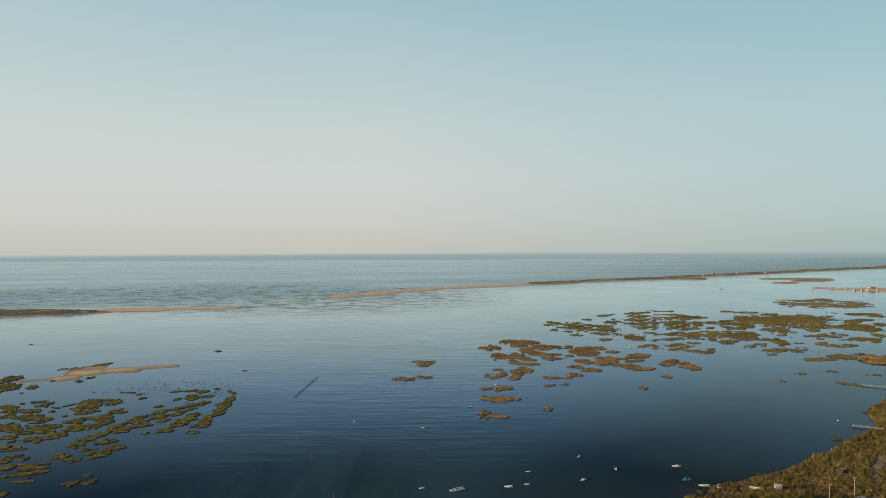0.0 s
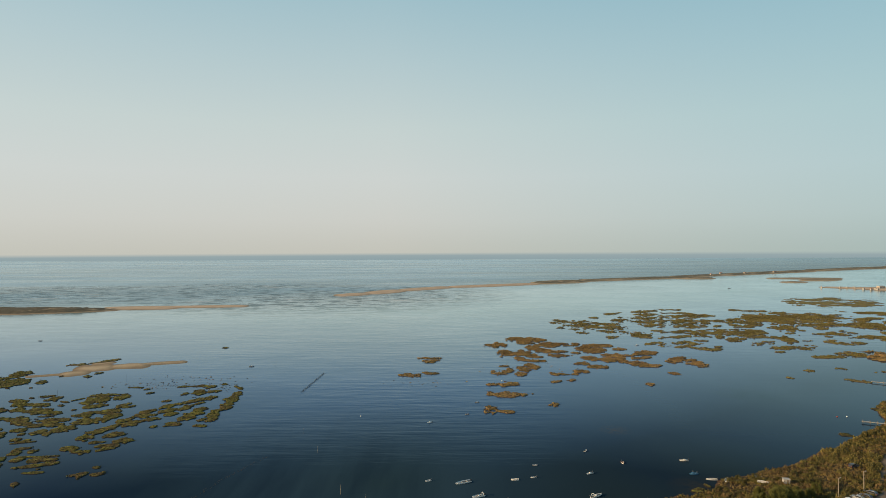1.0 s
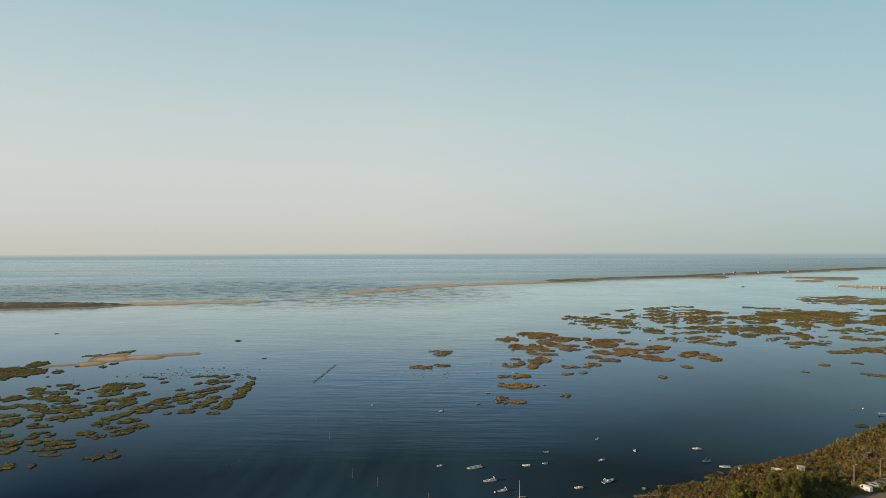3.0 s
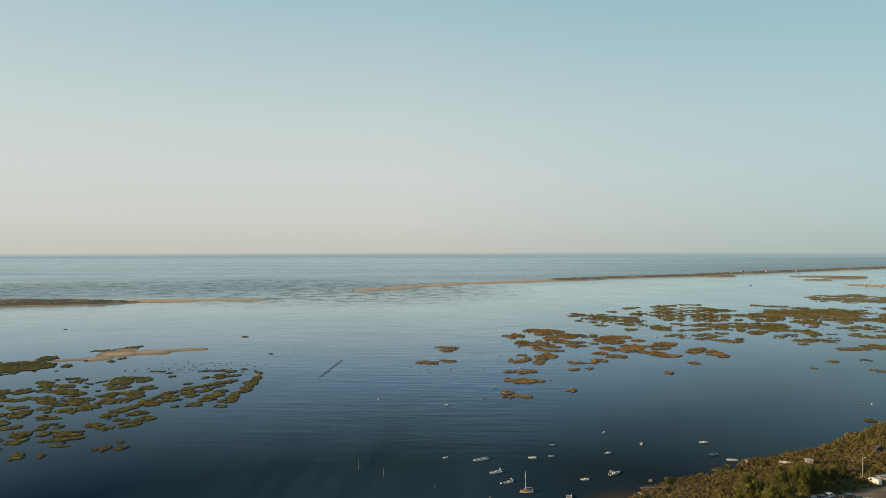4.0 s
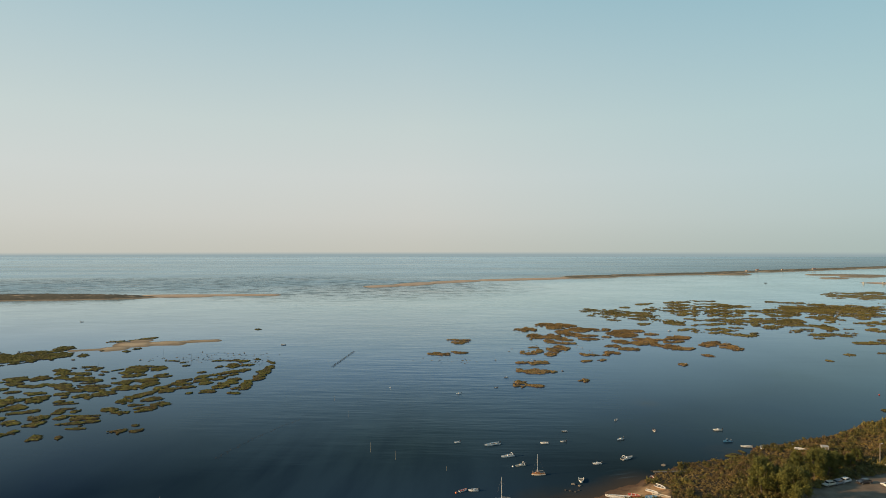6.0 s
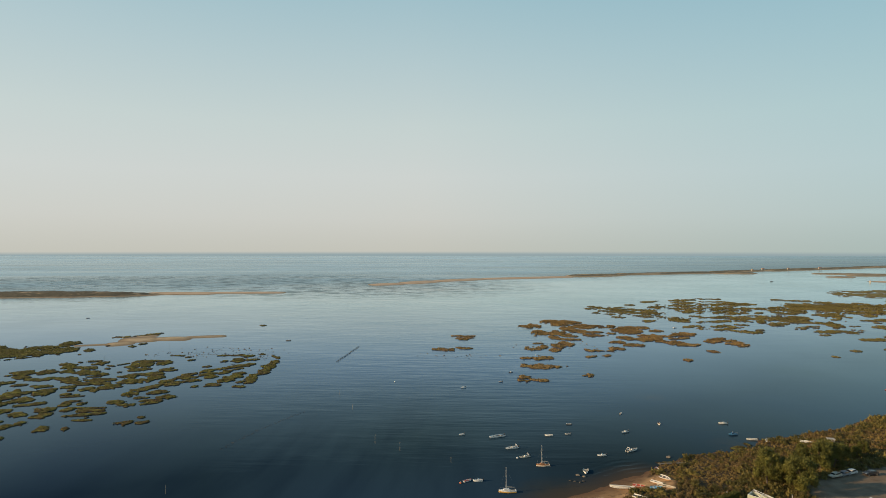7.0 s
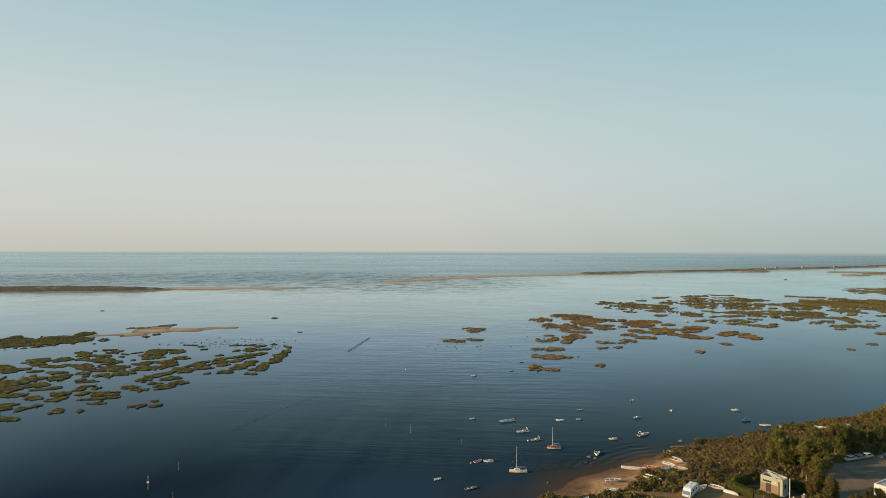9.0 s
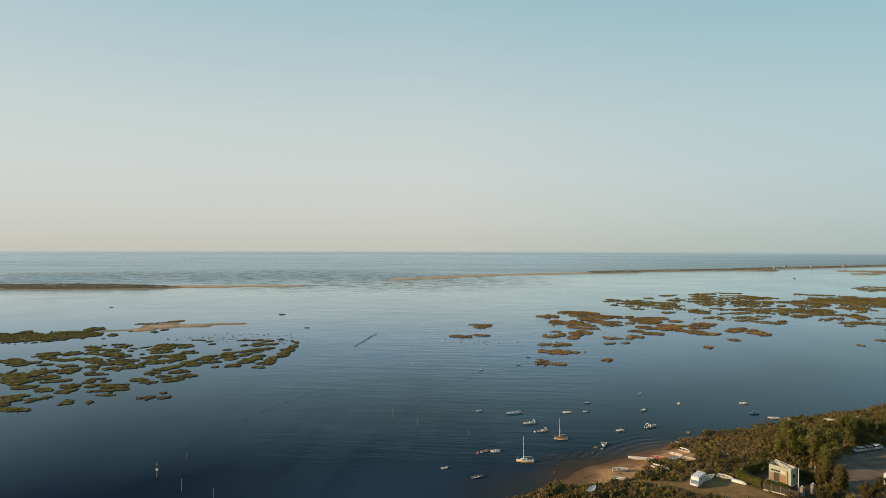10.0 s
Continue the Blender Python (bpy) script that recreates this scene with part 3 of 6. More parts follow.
MARSH_UPPER_B = [
    (225, 731, 259, 730, 29), (223, 704, 246, 693, 21), (275, 797, 312, 795, 28), (258, 747, 292, 746, 37), (291, 831, 325, 830, 19), (299, 878, 335, 876, 21), (223, 684, 260, 698, 18),
    (217, 647, 248, 633, 16), (184, 618, 201, 598, 16), (206, 598, 237, 605, 16), (182, 560, 209, 559, 14), (188, 547, 204, 547, 13), (205, 563, 236, 562, 18), (202, 540, 217, 540, 13),
    (236, 579, 247, 575, 9), (218, 537, 228, 531, 14), (222, 528, 239, 524, 14), (237, 539, 247, 539, 6.6), (263, 593, 289, 588, 16),
]
MARSH_UPPER_C = [
    (265, 578, 279, 574, 11), (213, 602, 244, 608, 12), (247, 608, 257, 604, 6.2), (226, 638, 277, 645, 18), (251, 624, 303, 635, 36), (285, 636, 326, 634, 33), (293, 615, 321, 602, 22),
    (323, 652, 328, 626, 24), (255, 719, 302, 734, 41), (275, 777, 341, 794, 28), (252, 683, 294, 691, 26), (302, 734, 324, 745, 25), (323, 823, 346, 787, 22), (301, 717, 306, 712, 17),
    (322, 733, 353, 726, 28), (341, 744, 367, 761, 16), (299, 681, 311, 686, 13), (324, 700, 335, 690, 14), (319, 675, 355, 689, 14),
]
MARSH_UPPER_D = [
    (390, 785, 395, 754, 42), (375, 743, 433, 758, 80), (400, 873, 420, 864, 13), (416, 856, 452, 847, 13), (362, 679, 379, 664, 43), (348, 694, 363, 699, 14), (283, 560, 293, 560, 9),
    (276, 551, 286, 550, 5.3), (296, 570, 307, 570, 6.9), (321, 602, 333, 583, 19), (296, 560, 302, 560, 6.7), (285, 532, 305, 534, 17), (279, 512, 284, 512, 7.8),
]
MARSH_RIGHT = [
    (564, 994, 608, 1014, 49), (586, 993, 661, 978, 132), (654, 1057, 683, 1055, 55), (609, 941, 658, 929, 44), (415, 778, 455, 783, 58), (444, 824, 459, 831, 20), (451, 789, 516, 780, 53),
    (430, 740, 478, 738, 27), (388, 714, 414, 713, 18), (369, 669, 386, 659, 42), (405, 697, 444, 706, 36), (407, 667, 416, 667, 22), (434, 701, 495, 694, 43), (456, 675, 488, 664, 29),
    (498, 738, 510, 737, 34), (517, 755, 541, 754, 18), (551, 827, 571, 812, 21), (573, 826, 589, 797, 30), (589, 797, 608, 789, 33),
]
MARSH_RIGHT_B = [
    (542, 850, 552, 834, 11), (517, 709, 532, 708, 26), (348, 625, 360, 625, 6.6), (353, 613, 356, 609, 6.3), (372, 620, 403, 623, 10), (392, 624, 420, 623, 22), (414, 640, 428, 648, 16),
    (376, 604, 382, 600, 8.0), (390, 592, 405, 592, 8.8), (405, 599, 430, 591, 18), (414, 577, 419, 577, 8.6), (449, 626, 460, 613, 20), (320, 580, 333, 569, 18), (334, 576, 346, 575, 8.8),
    (314, 559, 319, 559, 6.8), (356, 572, 370, 564, 20), (363, 561, 383, 554, 16), (303, 534, 329, 540, 17), (296, 490, 317, 487, 10),
]
MARSH_RIGHT_C = [
    (327, 505, 340, 497, 16), (326, 489, 339, 489, 9),
]
SANDBANK = [(-299, 419, -277, 428, 9), (-279, 426, -265, 435, 21), (-281, 447, -256, 455, 30), (-260, 455, -232, 459, 20), (-239, 464, -211, 476, 13), (-280, 467, -266, 473, 11)]
MARSH_SPIT = [(-295, 458, -283, 471, 8), (-283, 471, -269, 488, 7)]
BARRIER_SAND = [(-223, 1176, -168, 1233, 77), (-168, 1233, -106, 1330, 95), (-106, 1330, -1, 1442, 90), (-1, 1442, 229, 1566, 94), (-538, 926, -430, 939, 61), (-443, 948, -326, 961, 41)]
BARRIER_DUNE = [(226, 1592, 381, 1693, 143), (361, 1695, 700, 1884, 121), (687, 1847, 799, 1818, 114), (707, 1902, 936, 2070, 133), (926, 2048, 1432, 2393, 173), (1450, 2424, 2100, 2838, 215), (2132, 2880, 3278, 3594, 347)]
FAR_ISLANDS = [(946, 1803, 1155, 1764, 96), (872, 1590, 943, 1583, 76), (970, 1668, 1120, 1717, 105)]
MARSH_FAR = [
    (294, 488, 320, 487, 12), (321, 500, 343, 499, 19), (255, 435, 262, 433, 6), (230, 411, 236, 409, 6), (283, 442, 288, 436, 6), (301, 428, 311, 426, 5),
    (265, 405, 276, 394, 7),
]


def stretches(rows, mat, seed, top=0.36, steep=0.7, ragged=0.75, pools=0.8, bumps=0.16, grain=2.3, coarse=1.0, taper=0.5):
    """Low land as joined stretches, each of two ends and a breadth: a noisy shore, pools and a lumpy crown. Gives the separate islands as meshes."""
    spans = []
    for x1, y1, x2, y2, deep in rows:
        cx, cy = (x1 + x2) / 2, (y1 + y2) / 2
        far = math.hypot(cx, cy)
        a = deep / 2
        b = max(min(a * 0.55, 0.4 * math.hypot(x2 - x1, y2 - y1)), 0.7)
        reach = 1.5 * a + 2 * coarse
        spans.append((x1, y1, x2, y2, a, b, far, (min(x1, x2) - reach, max(x1, x2) + reach, min(y1, y2) - reach, max(y1, y2) + reach)))
    # neighbours share one height field
    heaps = []
    for one in spans:
        l, r, n, f = one[7]
        touch = [h for h in heaps if any(l < o[7][1] and r > o[7][0] and n < o[7][3] and f > o[7][2] for o in h)]
        heaps = [h for h in heaps if h not in touch] + [[one] + [o for h in touch for o in h]]
    made = []
    for heap in heaps:
        near = min(o[6] for o in heap)
        res = min(max(near / 560, 0.5), 9) * coarse
        xs = np.arange(min(o[7][0] for o in heap), max(o[7][1] for o in heap) + res, res)
        ys = np.arange(min(o[7][2] for o in heap), max(o[7][3] for o in heap) + res, res)
        gx, gy = np.meshgrid(xs, ys)
        metres = np.full(gx.shape, -9.0)
        for x1, y1, x2, y2, a, b, far, (l, r, n, f) in heap:
            i, j = slice(*np.searchsorted(xs, (l, r))), slice(*np.searchsorted(ys, (n, f)))
            px, py = gx[j, i], gy[j, i]
            rx, ry = (x1 + x2) / 2 / far, (y1 + y2) / 2 / far
            # broader across the channels than along them
            u, v = ((px - x1) * ry - (py - y1) * rx) / b, ((px - x1) * rx + (py - y1) * ry) / a
            eu, ev = ((x2 - x1) * ry - (y2 - y1) * rx) / b, ((x2 - x1) * rx + (y2 - y1) * ry) / a
            k = math.hypot(eu, ev)
            if k > 2.4:
                u, v, eu, ev = u - 0.8 * eu / k, v - 0.8 * ev / k, eu * (1 - 1.6 / k), ev * (1 - 1.6 / k)
            s = np.clip((u * eu + v * ev) / max(eu * eu + ev * ev, 1e-9), 0, 1)
            # the shore wanders: bends, lobes, then small bays
            cell = grain * max(1, far / 420) * coarse
            v = v + 0.8 * ragged * fbm(px / cell / 4, py / cell / 4, seed + 9, 2)
            d = 1 - np.hypot(u - s * eu, v - s * ev) / (1.12 - taper + taper * np.sin(np.pi * np.clip(s, 0.08, 0.92)))
            d = d + 0.06 + ragged * fbm(px / cell / 1.9, py / cell / 1.9, seed, 4)
            if pools:
                d = d + 0.28 + 0.6 * ragged * fbm(px / cell * 1.1, py / cell * 0.7, seed + 5, 3) - pools * smooth(fbm(px / cell / 1.9, py / cell / 2.3, seed + 21, 3), 0.02, 0.2)
            metres[j, i] = np.maximum(metres[j, i], d * min(a, b * 1.6, 9 * max(1, far / 700)))
        z = np.clip(metres * steep, -0.6, top)
        z = z + np.where(metres > 0, bumps * fbm(gx / 1.7, gy / 1.7, seed + 40, 2) * smooth(metres, 0, 1.5), 0) - 0.02
        wet = z > -0.12
        keep = wet[1:, 1:] | wet[:-1, 1:] | wet[1:, :-1] | wet[:-1, :-1]
        if pools and near < 900:
            russet = mat.name.startswith("dry")
            dry = np.argwhere(z > 0.06)
            for j, i in dry[:: max(1, int(round((1.3 if russet else 2.8) * max(1, near / 450) / res**2)))]:
                TUFTS.append((xs[i], ys[j], z[j, i], russet))
        for cells, count in pieces(keep):
            j, i = np.nonzero(cells)
            if count * res * res < 4 + 16 * (near > 420) or (made and count < 7):
                CRUMBS.append((xs, ys, z, cells))
                continue
            j0, j1, i0, i1 = j.min(), j.max() + 1, i.min(), i.max() + 1
            ob = sheet("marsh_island", xs[i0 : i1 + 1], ys[j0 : j1 + 1], z[j0 : j1 + 1, i0 : i1 + 1], cells[j0:j1, i0:i1], mat, (xs[(i0 + i1) // 2], ys[(j0 + j1) // 2], 0))
            made.append((ob, max((j1 - j0), (i1 - i0)) * res))
    return made


def make_islands():
    for rows, mat, seed, tone, group in (
        (MARSH_EAST + MARSH_EAST_B + MARSH_EAST_C + MARSH_EAST_D + MARSH_EAST_E + MARSH_EAST_F + MARSH_EAST_G + MARSH_OUTER + MARSH_OUTER_B + MARSH_OUTER_C, MARSH_DARK, 101, "olive green cordgrass", "marsh islands by the sandbank"),
        (MARSH_WEST + MARSH_WEST_B + MARSH_WEST_C + MARSH_WEST_D + MARSH_WEST_E, MARSH_DRY, 141, "russet and olive scrub", "marsh islands in the lagoon"),
        (MARSH_UPPER + MARSH_UPPER_B + MARSH_UPPER_C + MARSH_UPPER_D + MARSH_RIGHT + MARSH_RIGHT_B + MARSH_RIGHT_C, MARSH, 181, "olive green cordgrass", "marsh islands in the lagoon"),
        (MARSH_FAR, MARSH, 221, "olive green cordgrass", "small marsh islands"),
        (MARSH_SPIT, MARSH, 231, "dark green scrub", "small marsh islands"),
    ):
        for ob, size in stretches(rows, mat, seed, 0.36 if mat != MARSH_DRY else 0.5, pools=0.4 if mat == MARSH_DARK else 0.95 if mat == MARSH_DRY else 1.3, bumps=0.16 if mat != MARSH_DRY else 0.3):
            word = "large" if size > 60 else "low" if size > 24 else "small"
            tagged(ob, f"{word} marsh island of {tone} rising from the water", "marsh island", group)
    for ob, size in stretches(BARRIER_SAND, SAND, 300, 2.0, 0.10, 0.16, 0, 0.1, 16, 2.0, 0.12):
        ob.name = "barrier_island"
        tagged(ob, "long low barrier island of pale bare sand", "barrier island", "barrier islands")
    for ob, size in stretches(BARRIER_DUNE, DUNE, 305, 2.6, 0.3, 0.25, 0, 0.9, 10, 2.0, 0.15):
        ob.name = "barrier_island"
        tagged(ob, "long low barrier island with scrub on its dunes", "barrier island", "barrier islands")
    for ob in island("barrier_island", (-935, 822, -496, 907, 102), 308, DUNE_NEAR, 5.0, steep=0.6, ragged=0.2, bumps=1.5, res=4):
        tagged(ob, "long low barrier island with scrub on its dunes", "barrier island", "barrier islands")
    for ob, size in stretches(SANDBANK, SANDBAR, 340, 0.8, 0.08, 0.3, 0, 0.06, 7, 1.0, 0.02):
        ob.name = "sandbank"
        tagged(ob, "smooth bank of pale golden sand in the lagoon", "sandbank")
    for ob, size in stretches(FAR_ISLANDS, DUNE, 370, 1.6, 0.2, 0.3, 0, 0.4, 8, 1.5):
        ob.name = "dune_island"
        tagged(ob, "low brown island of scrub and sand", "island", "far islands")
    for k, row in enumerate([(849, 1377, 969, 1290, 90), (895, 1334, 1064, 1231, 173)]):
        for ob in island("harbour_spit", row, 380 + k, SAND, 2.2, steep=0.12, ragged=0.2, bumps=0.2, res=5):
            tagged(ob, "flat spit of bare pale sand by the harbour", "spit", "harbour spits")
    for ob in island("saltern_bank", (328, 487, 394, 477, 61), 391, MARSH_DRY, 1.6, ragged=0.3, carve=0.4, bumps=0.5, res=1.2, grain=1.6):
        tagged(ob, "brown scrub bank of an old salt pan", "bank")


make_islands()


def lone_tussocks():
    """Single tussocks standing in the shallows round the tips of the marsh."""
    rng = np.random.default_rng(77)
    for x, y, wide, deep, n in ((-186, 392, 34, 13, 90), (-152, 384, 18, 16, 60), (-175, 412, 40, 8, 40), (-20, 398, 26, 10, 45), (60, 450, 40, 24, 50)):
        for dx, dy in np.clip(rng.normal(0, 0.5, (n, 2)), -1.2, 1.2):
            TUFTS.append((x + wide * dx, y + deep * dy, 0.02, True))


lone_tussocks()

# the mainland shore: going round from behind the camera along the water's edge
COAST = [
    (-900, 60), (-200, 88), (-40, 118), (-10, 139), (-1, 146), (8, 154), (14.5, 161), (18.5, 166), (24, 172.5), (30, 176), (34.4, 181), (38.6, 185), (45.4, 189), (50.2, 191),
    (58, 200), (71, 210), (81, 215), (88, 214), (97, 220), (102, 228), (122, 237), (146, 248), (152, 256), (178, 271), (189, 281), (210, 295),
    (220, 306), (231, 329), (254, 350), (270, 362), (310, 385), (420, 430), (900, 470), (900, -880), (-900, -880),
]
BEACH = [(13, 160), (18.5, 166.5), (24, 173), (30, 176.5), (38, 186), (45, 190), (53, 194), (48, 183), (42, 176.5), (39, 168), (33, 160.5), (20, 157.5)]
TRACK = [(31, 160.5), (40, 160.5), (46, 159), (50, 163), (58, 164.5), (62, 161), (68, 152), (74, 148), (70, 143), (58, 148), (46, 154), (38, 157), (30, 158)]
BOATYARD = [(44, 183), (53, 190), (57.5, 186.5), (55.5, 176.5), (48, 175), (43.5, 178)]
YARD = [(61, 165), (64, 157.5), (70, 152.3), (79, 153), (82, 163), (76, 170), (69, 171)]
PARKING = [(84, 155), (91, 173), (97, 184), (106, 188), (118, 195), (143, 205), (154, 215.5), (163, 228.5), (173, 241), (187, 258), (190, 257), (175.5, 241), (164.6, 229), (157, 217), (151, 204), (140, 192), (128, 178), (112, 152), (92, 142)]


def inside(poly, x, y):
    """Signed metres to the edge of a polygon, positive within."""
    near = np.full(np.shape(x), 1e9)
    odd = np.zeros(np.shape(x), bool)
    for (ax, ay), (bx, by) in zip(poly, poly[1:] + poly[:1]):
        ex, ey = bx - ax, by - ay
        s = np.clip(((x - ax) * ex + (y - ay) * ey) / (ex * ex + ey * ey), 0, 1)
        near = np.minimum(near, np.hypot(x - ax - s * ex, y - ay - s * ey))
        if ay != by:
            odd ^= ((ay > y) != (by > y)) & (x < (bx - ax) * (y - ay) / (by - ay) + ax)
    return np.where(odd, near, -near)


def ground_z(x, y):
    x, y = np.asarray(x, float), np.asarray(y, float)
    d = inside(COAST, x, y) + 1.6 * fbm(x / 9, y / 9, 5, 3) + 0.5 * fbm(x / 2, y / 2, 9, 2)
    sandy = smooth(inside(BEACH, x, y), -3, 2)
    land = np.where(d > 0, 0.25 * smooth(d, 0, 2) * (1 - sandy) + 1.25 * smooth(d, 0, 20), d * 0.09)
    flat = smooth(np.maximum(inside(PARKING, x, y), inside(TRACK, x, y)), -2, 1)
    return land + (0.2 * fbm(x / 5, y / 5, 12, 3) + 0.55 * fbm(x / 17, y / 17, 14, 2)) * smooth(d, 1, 9) * (1 - 0.95 * flat)


def ground_material():
    m, t, b = material("shore_ground", 0.95)
    b.inputs["Specular IOR Level"].default_value = 0.15
    geo = t.nodes.new("ShaderNodeNewGeometry")
    split = t.nodes.new("ShaderNodeSeparateXYZ")
    t.links.new(geo.outputs["Position"], split.inputs[0])
    use = t.nodes.new("ShaderNodeAttribute")
    use.attribute_name = "surface"
    kinds = t.nodes.new("ShaderNodeSeparateColor")
    t.links.new(use.outputs["Color"], kinds.inputs[0])
    soil = mix(t, (0.035, 0.026, 0.014), (0.095, 0.066, 0.034), noise_at(t, 0.8, 6, 0.7))
    sand = mix(t, (0.36, 0.20, 0.09), (0.50, 0.30, 0.145), span(t, noise_at(t, 0.35, 6, 0.65), 0.35, 0.65))
    wrack = span(t, noise_at(t, 0.6, 6, 0.7, (0.4, 1.2, 1), 35), 0.545, 0.61, 0, 0.8)
    sand = mix(t, sand, (0.06, 0.045, 0.03), wrack)
    tide = maths(t, "ADD", split.outputs["Z"], span(t, noise_at(t, 0.35, 5, 0.65), 0.2, 0.8, -0.22, 0.22))
    tide = maths(t, "ABSOLUTE", maths(t, "SUBTRACT", tide, 0.40), 0)
    weed = maths(t, "MULTIPLY", span(t, tide, 0.015, 0.06, 1, 0), span(t, noise_at(t, 1.3, 4, 0.6), 0.42, 0.55))
    sand = mix(t, sand, (0.045, 0.034, 0.024), maths(t, "MULTIPLY", weed, 0.55))
    gravel = mix(t, (0.14, 0.102, 0.07), (0.215, 0.157, 0.108), span(t, noise_at(t, 0.25, 6, 0.6), 0.35, 0.65))
    c = mix(t, soil, sand, kinds.outputs["Red"])
    earth = mix(t, (0.18, 0.105, 0.042), (0.29, 0.175, 0.075), span(t, noise_at(t, 0.4, 6, 0.65), 0.35, 0.65))
    c = mix(t, c, earth, kinds.outputs["Blue"])
    c = mix(t, c, gravel, kinds.outputs["Green"])
    wet = mix(t, (0.12, 0.062, 0.034), c, span(t, split.outputs["Z"], -0.02, 0.3))
    t.links.new(wet, b.inputs["Base Color"])
    bump(t, b, noise_at(t, 2.0, 6, 0.7), 0.5, 0.25)
    return m


def make_ground():
    xs = np.concatenate([np.linspace(-900, -40, 18), np.arange(-36, 280, 1.1), np.linspace(284, 900, 24)])
    ys = np.concatenate([np.linspace(-880, 110, 26), np.arange(114, 372, 1.1), np.linspace(376, 480, 20)])
    gx, gy = np.meshgrid(xs, ys)
    z = ground_z(gx, gy)
    keep = np.ones((len(ys) - 1, len(xs) - 1), bool)
    dry = z > -0.5
    keep[:] = dry[1:, 1:] | dry[:-1, :-1] | dry[1:, :-1] | dry[:-1, 1:]
    used = np.zeros(z.shape, bool)
    for dy, dx in ((0, 0), (0, 1), (1, 0), (1, 1)):
        used[dy : z.shape[0] - 1 + dy, dx : z.shape[1] - 1 + dx] |= keep
    ob = sheet("ground", xs, ys, z, keep, ground_material())
    x, y = gx[used], gy[used]
    wob = 0.9 * fbm(x / 4, y / 4, 21, 3)
    col = np.ones((len(x), 4))
    col[:, 0] = smooth(np.maximum(inside(BEACH, x, y), inside(BOATYARD, x, y)) + wob, -0.8, 0.8)
    col[:, 1] = smooth(inside(PARKING, x, y) + wob, -0.8, 0.8)
    col[:, 2] = smooth(inside(TRACK, x, y) + wob, -0.8, 0.8)
    me = ob.data
    me.attributes.new("surface", "FLOAT_COLOR", "POINT").data.foreach_set("color", col.ravel())
    return tagged(ob, "sandy shore ground with a beach, a dirt track and a gravel car park", "ground", kind="structure")


make_ground()


# ---- scrub ----
def leaf_axes(rng, out, loose=0.75):
    """Length and width of leaf sprays that face more or less outwards."""
    n = len(out)
    face = out / np.maximum(np.linalg.norm(out, axis=1), 1e-6)[:, None] + loose * rng.normal(size=(n, 3))
    face /= np.linalg.norm(face, axis=1)[:, None]
    d1 = np.cross(face, rng.normal(size=(n, 3)))
    d1 /= np.linalg.norm(d1, axis=1)[:, None]
    return d1, np.cross(face, d1)


def leaf_cloud(rng, n, radius, high, leaf, lobes=4):
    """Points and faces of a bush: leaf sprays standing on several rounded lobes of different height, each over a closed low core."""
    points, faces, at = [], [], 0
    for k in range(lobes):
        way, off = k * 2.4 + rng.random(), radius * 0.62 * rng.random() ** 0.6 * (k > 0)
        mid = np.array([off * math.cos(way), off * math.sin(way), 0])
        r, h = radius * (0.62 - 0.3 * rng.random() * (k > 0)), high * (1.0 if k == 0 else 0.45 + 0.6 * rng.random())
        m = max(n // lobes, 3)
        a, u = rng.random(m) * 2 * np.pi, rng.random(m) ** 0.6
        p = np.sqrt(u) * r * (0.75 + 0.3 * np.sin(a * 3 + rng.random() * 6))
        top = h * np.sqrt(np.clip(1 - 0.88 * u, 0.02, 1))
        c = np.stack([p * np.cos(a), p * np.sin(a), top * (0.5 + 0.6 * rng.random(m))], -1)
        d1, d2 = leaf_axes(rng, c - np.array([0, 0, 0.1 * h]), 0.75)
        s = leaf * (0.5 + 1.0 * rng.random(m))[:, None]
        c = c + mid
        points.append(np.stack([c - d1 * s, c + d2 * s * 0.6, c + d1 * s, c - d2 * s * 0.6], 1).reshape(-1, 3))
        faces += [(at + 4 * i, at + 4 * i + 1, at + 4 * i + 2, at + 4 * i + 3) for i in range(m)]
        at += 4 * m
    for k in range(lobes if lobes > 1 else 0):
        c = points[k].mean(0)
        r, h = 0.3 * radius, 0.5 * high
        ring = [(c[0] + r * math.cos(i * math.pi / 2.5), c[1] + r * math.sin(i * math.pi / 2.5), -0.15) for i in range(5)]
        points.append(np.array(ring + [(c[0] + 0.7 * (x - c[0]), c[1] + 0.7 * (y - c[1]), h) for x, y, _ in ring]))
        for i in range(5):
            q = (i + 1) % 5
            faces.append((at + i, at + q, at + 5 + q, at + 5 + i))
        faces.append((at + 5, at + 6, at + 7, at + 8))
        at += 10
    return np.concatenate(points), faces


def scatter(name, kinds, places, mat):
    """Many clumps joined: places are rows of x, y, z, size, turn, kind."""
    verts, quads, tones, at = [], [], [], 0
    own = np.random.default_rng(len(places)).random(len(places))
    for (x, y, z, size, turn, kind), tone in zip(places, own):
        v, f = kinds[int(kind)]
        tones.append(np.full(len(v), tone))
        c, s = math.cos(turn) * size, math.sin(turn) * size
        w = np.stack([v[:, 0] * c - v[:, 1] * s + x, v[:, 0] * s + v[:, 1] * c + y, v[:, 2] * size + z], -1)
        verts.append(w)
        quads.append(np.array(f) + at)
        at += len(v)
    verts, quads = np.concatenate(verts), np.concatenate(quads)
    me = bpy.data.meshes.new(name)
    faces = [tuple(q[:3]) if q[2] == q[3] else tuple(q) for q in quads.tolist()]
    me.from_pydata(verts.tolist(), [], faces)
    me.attributes.new("tone", "FLOAT", "POINT").data.foreach_set("value", np.concatenate(tones))
    me.materials.append(mat)
    return new(name, me)


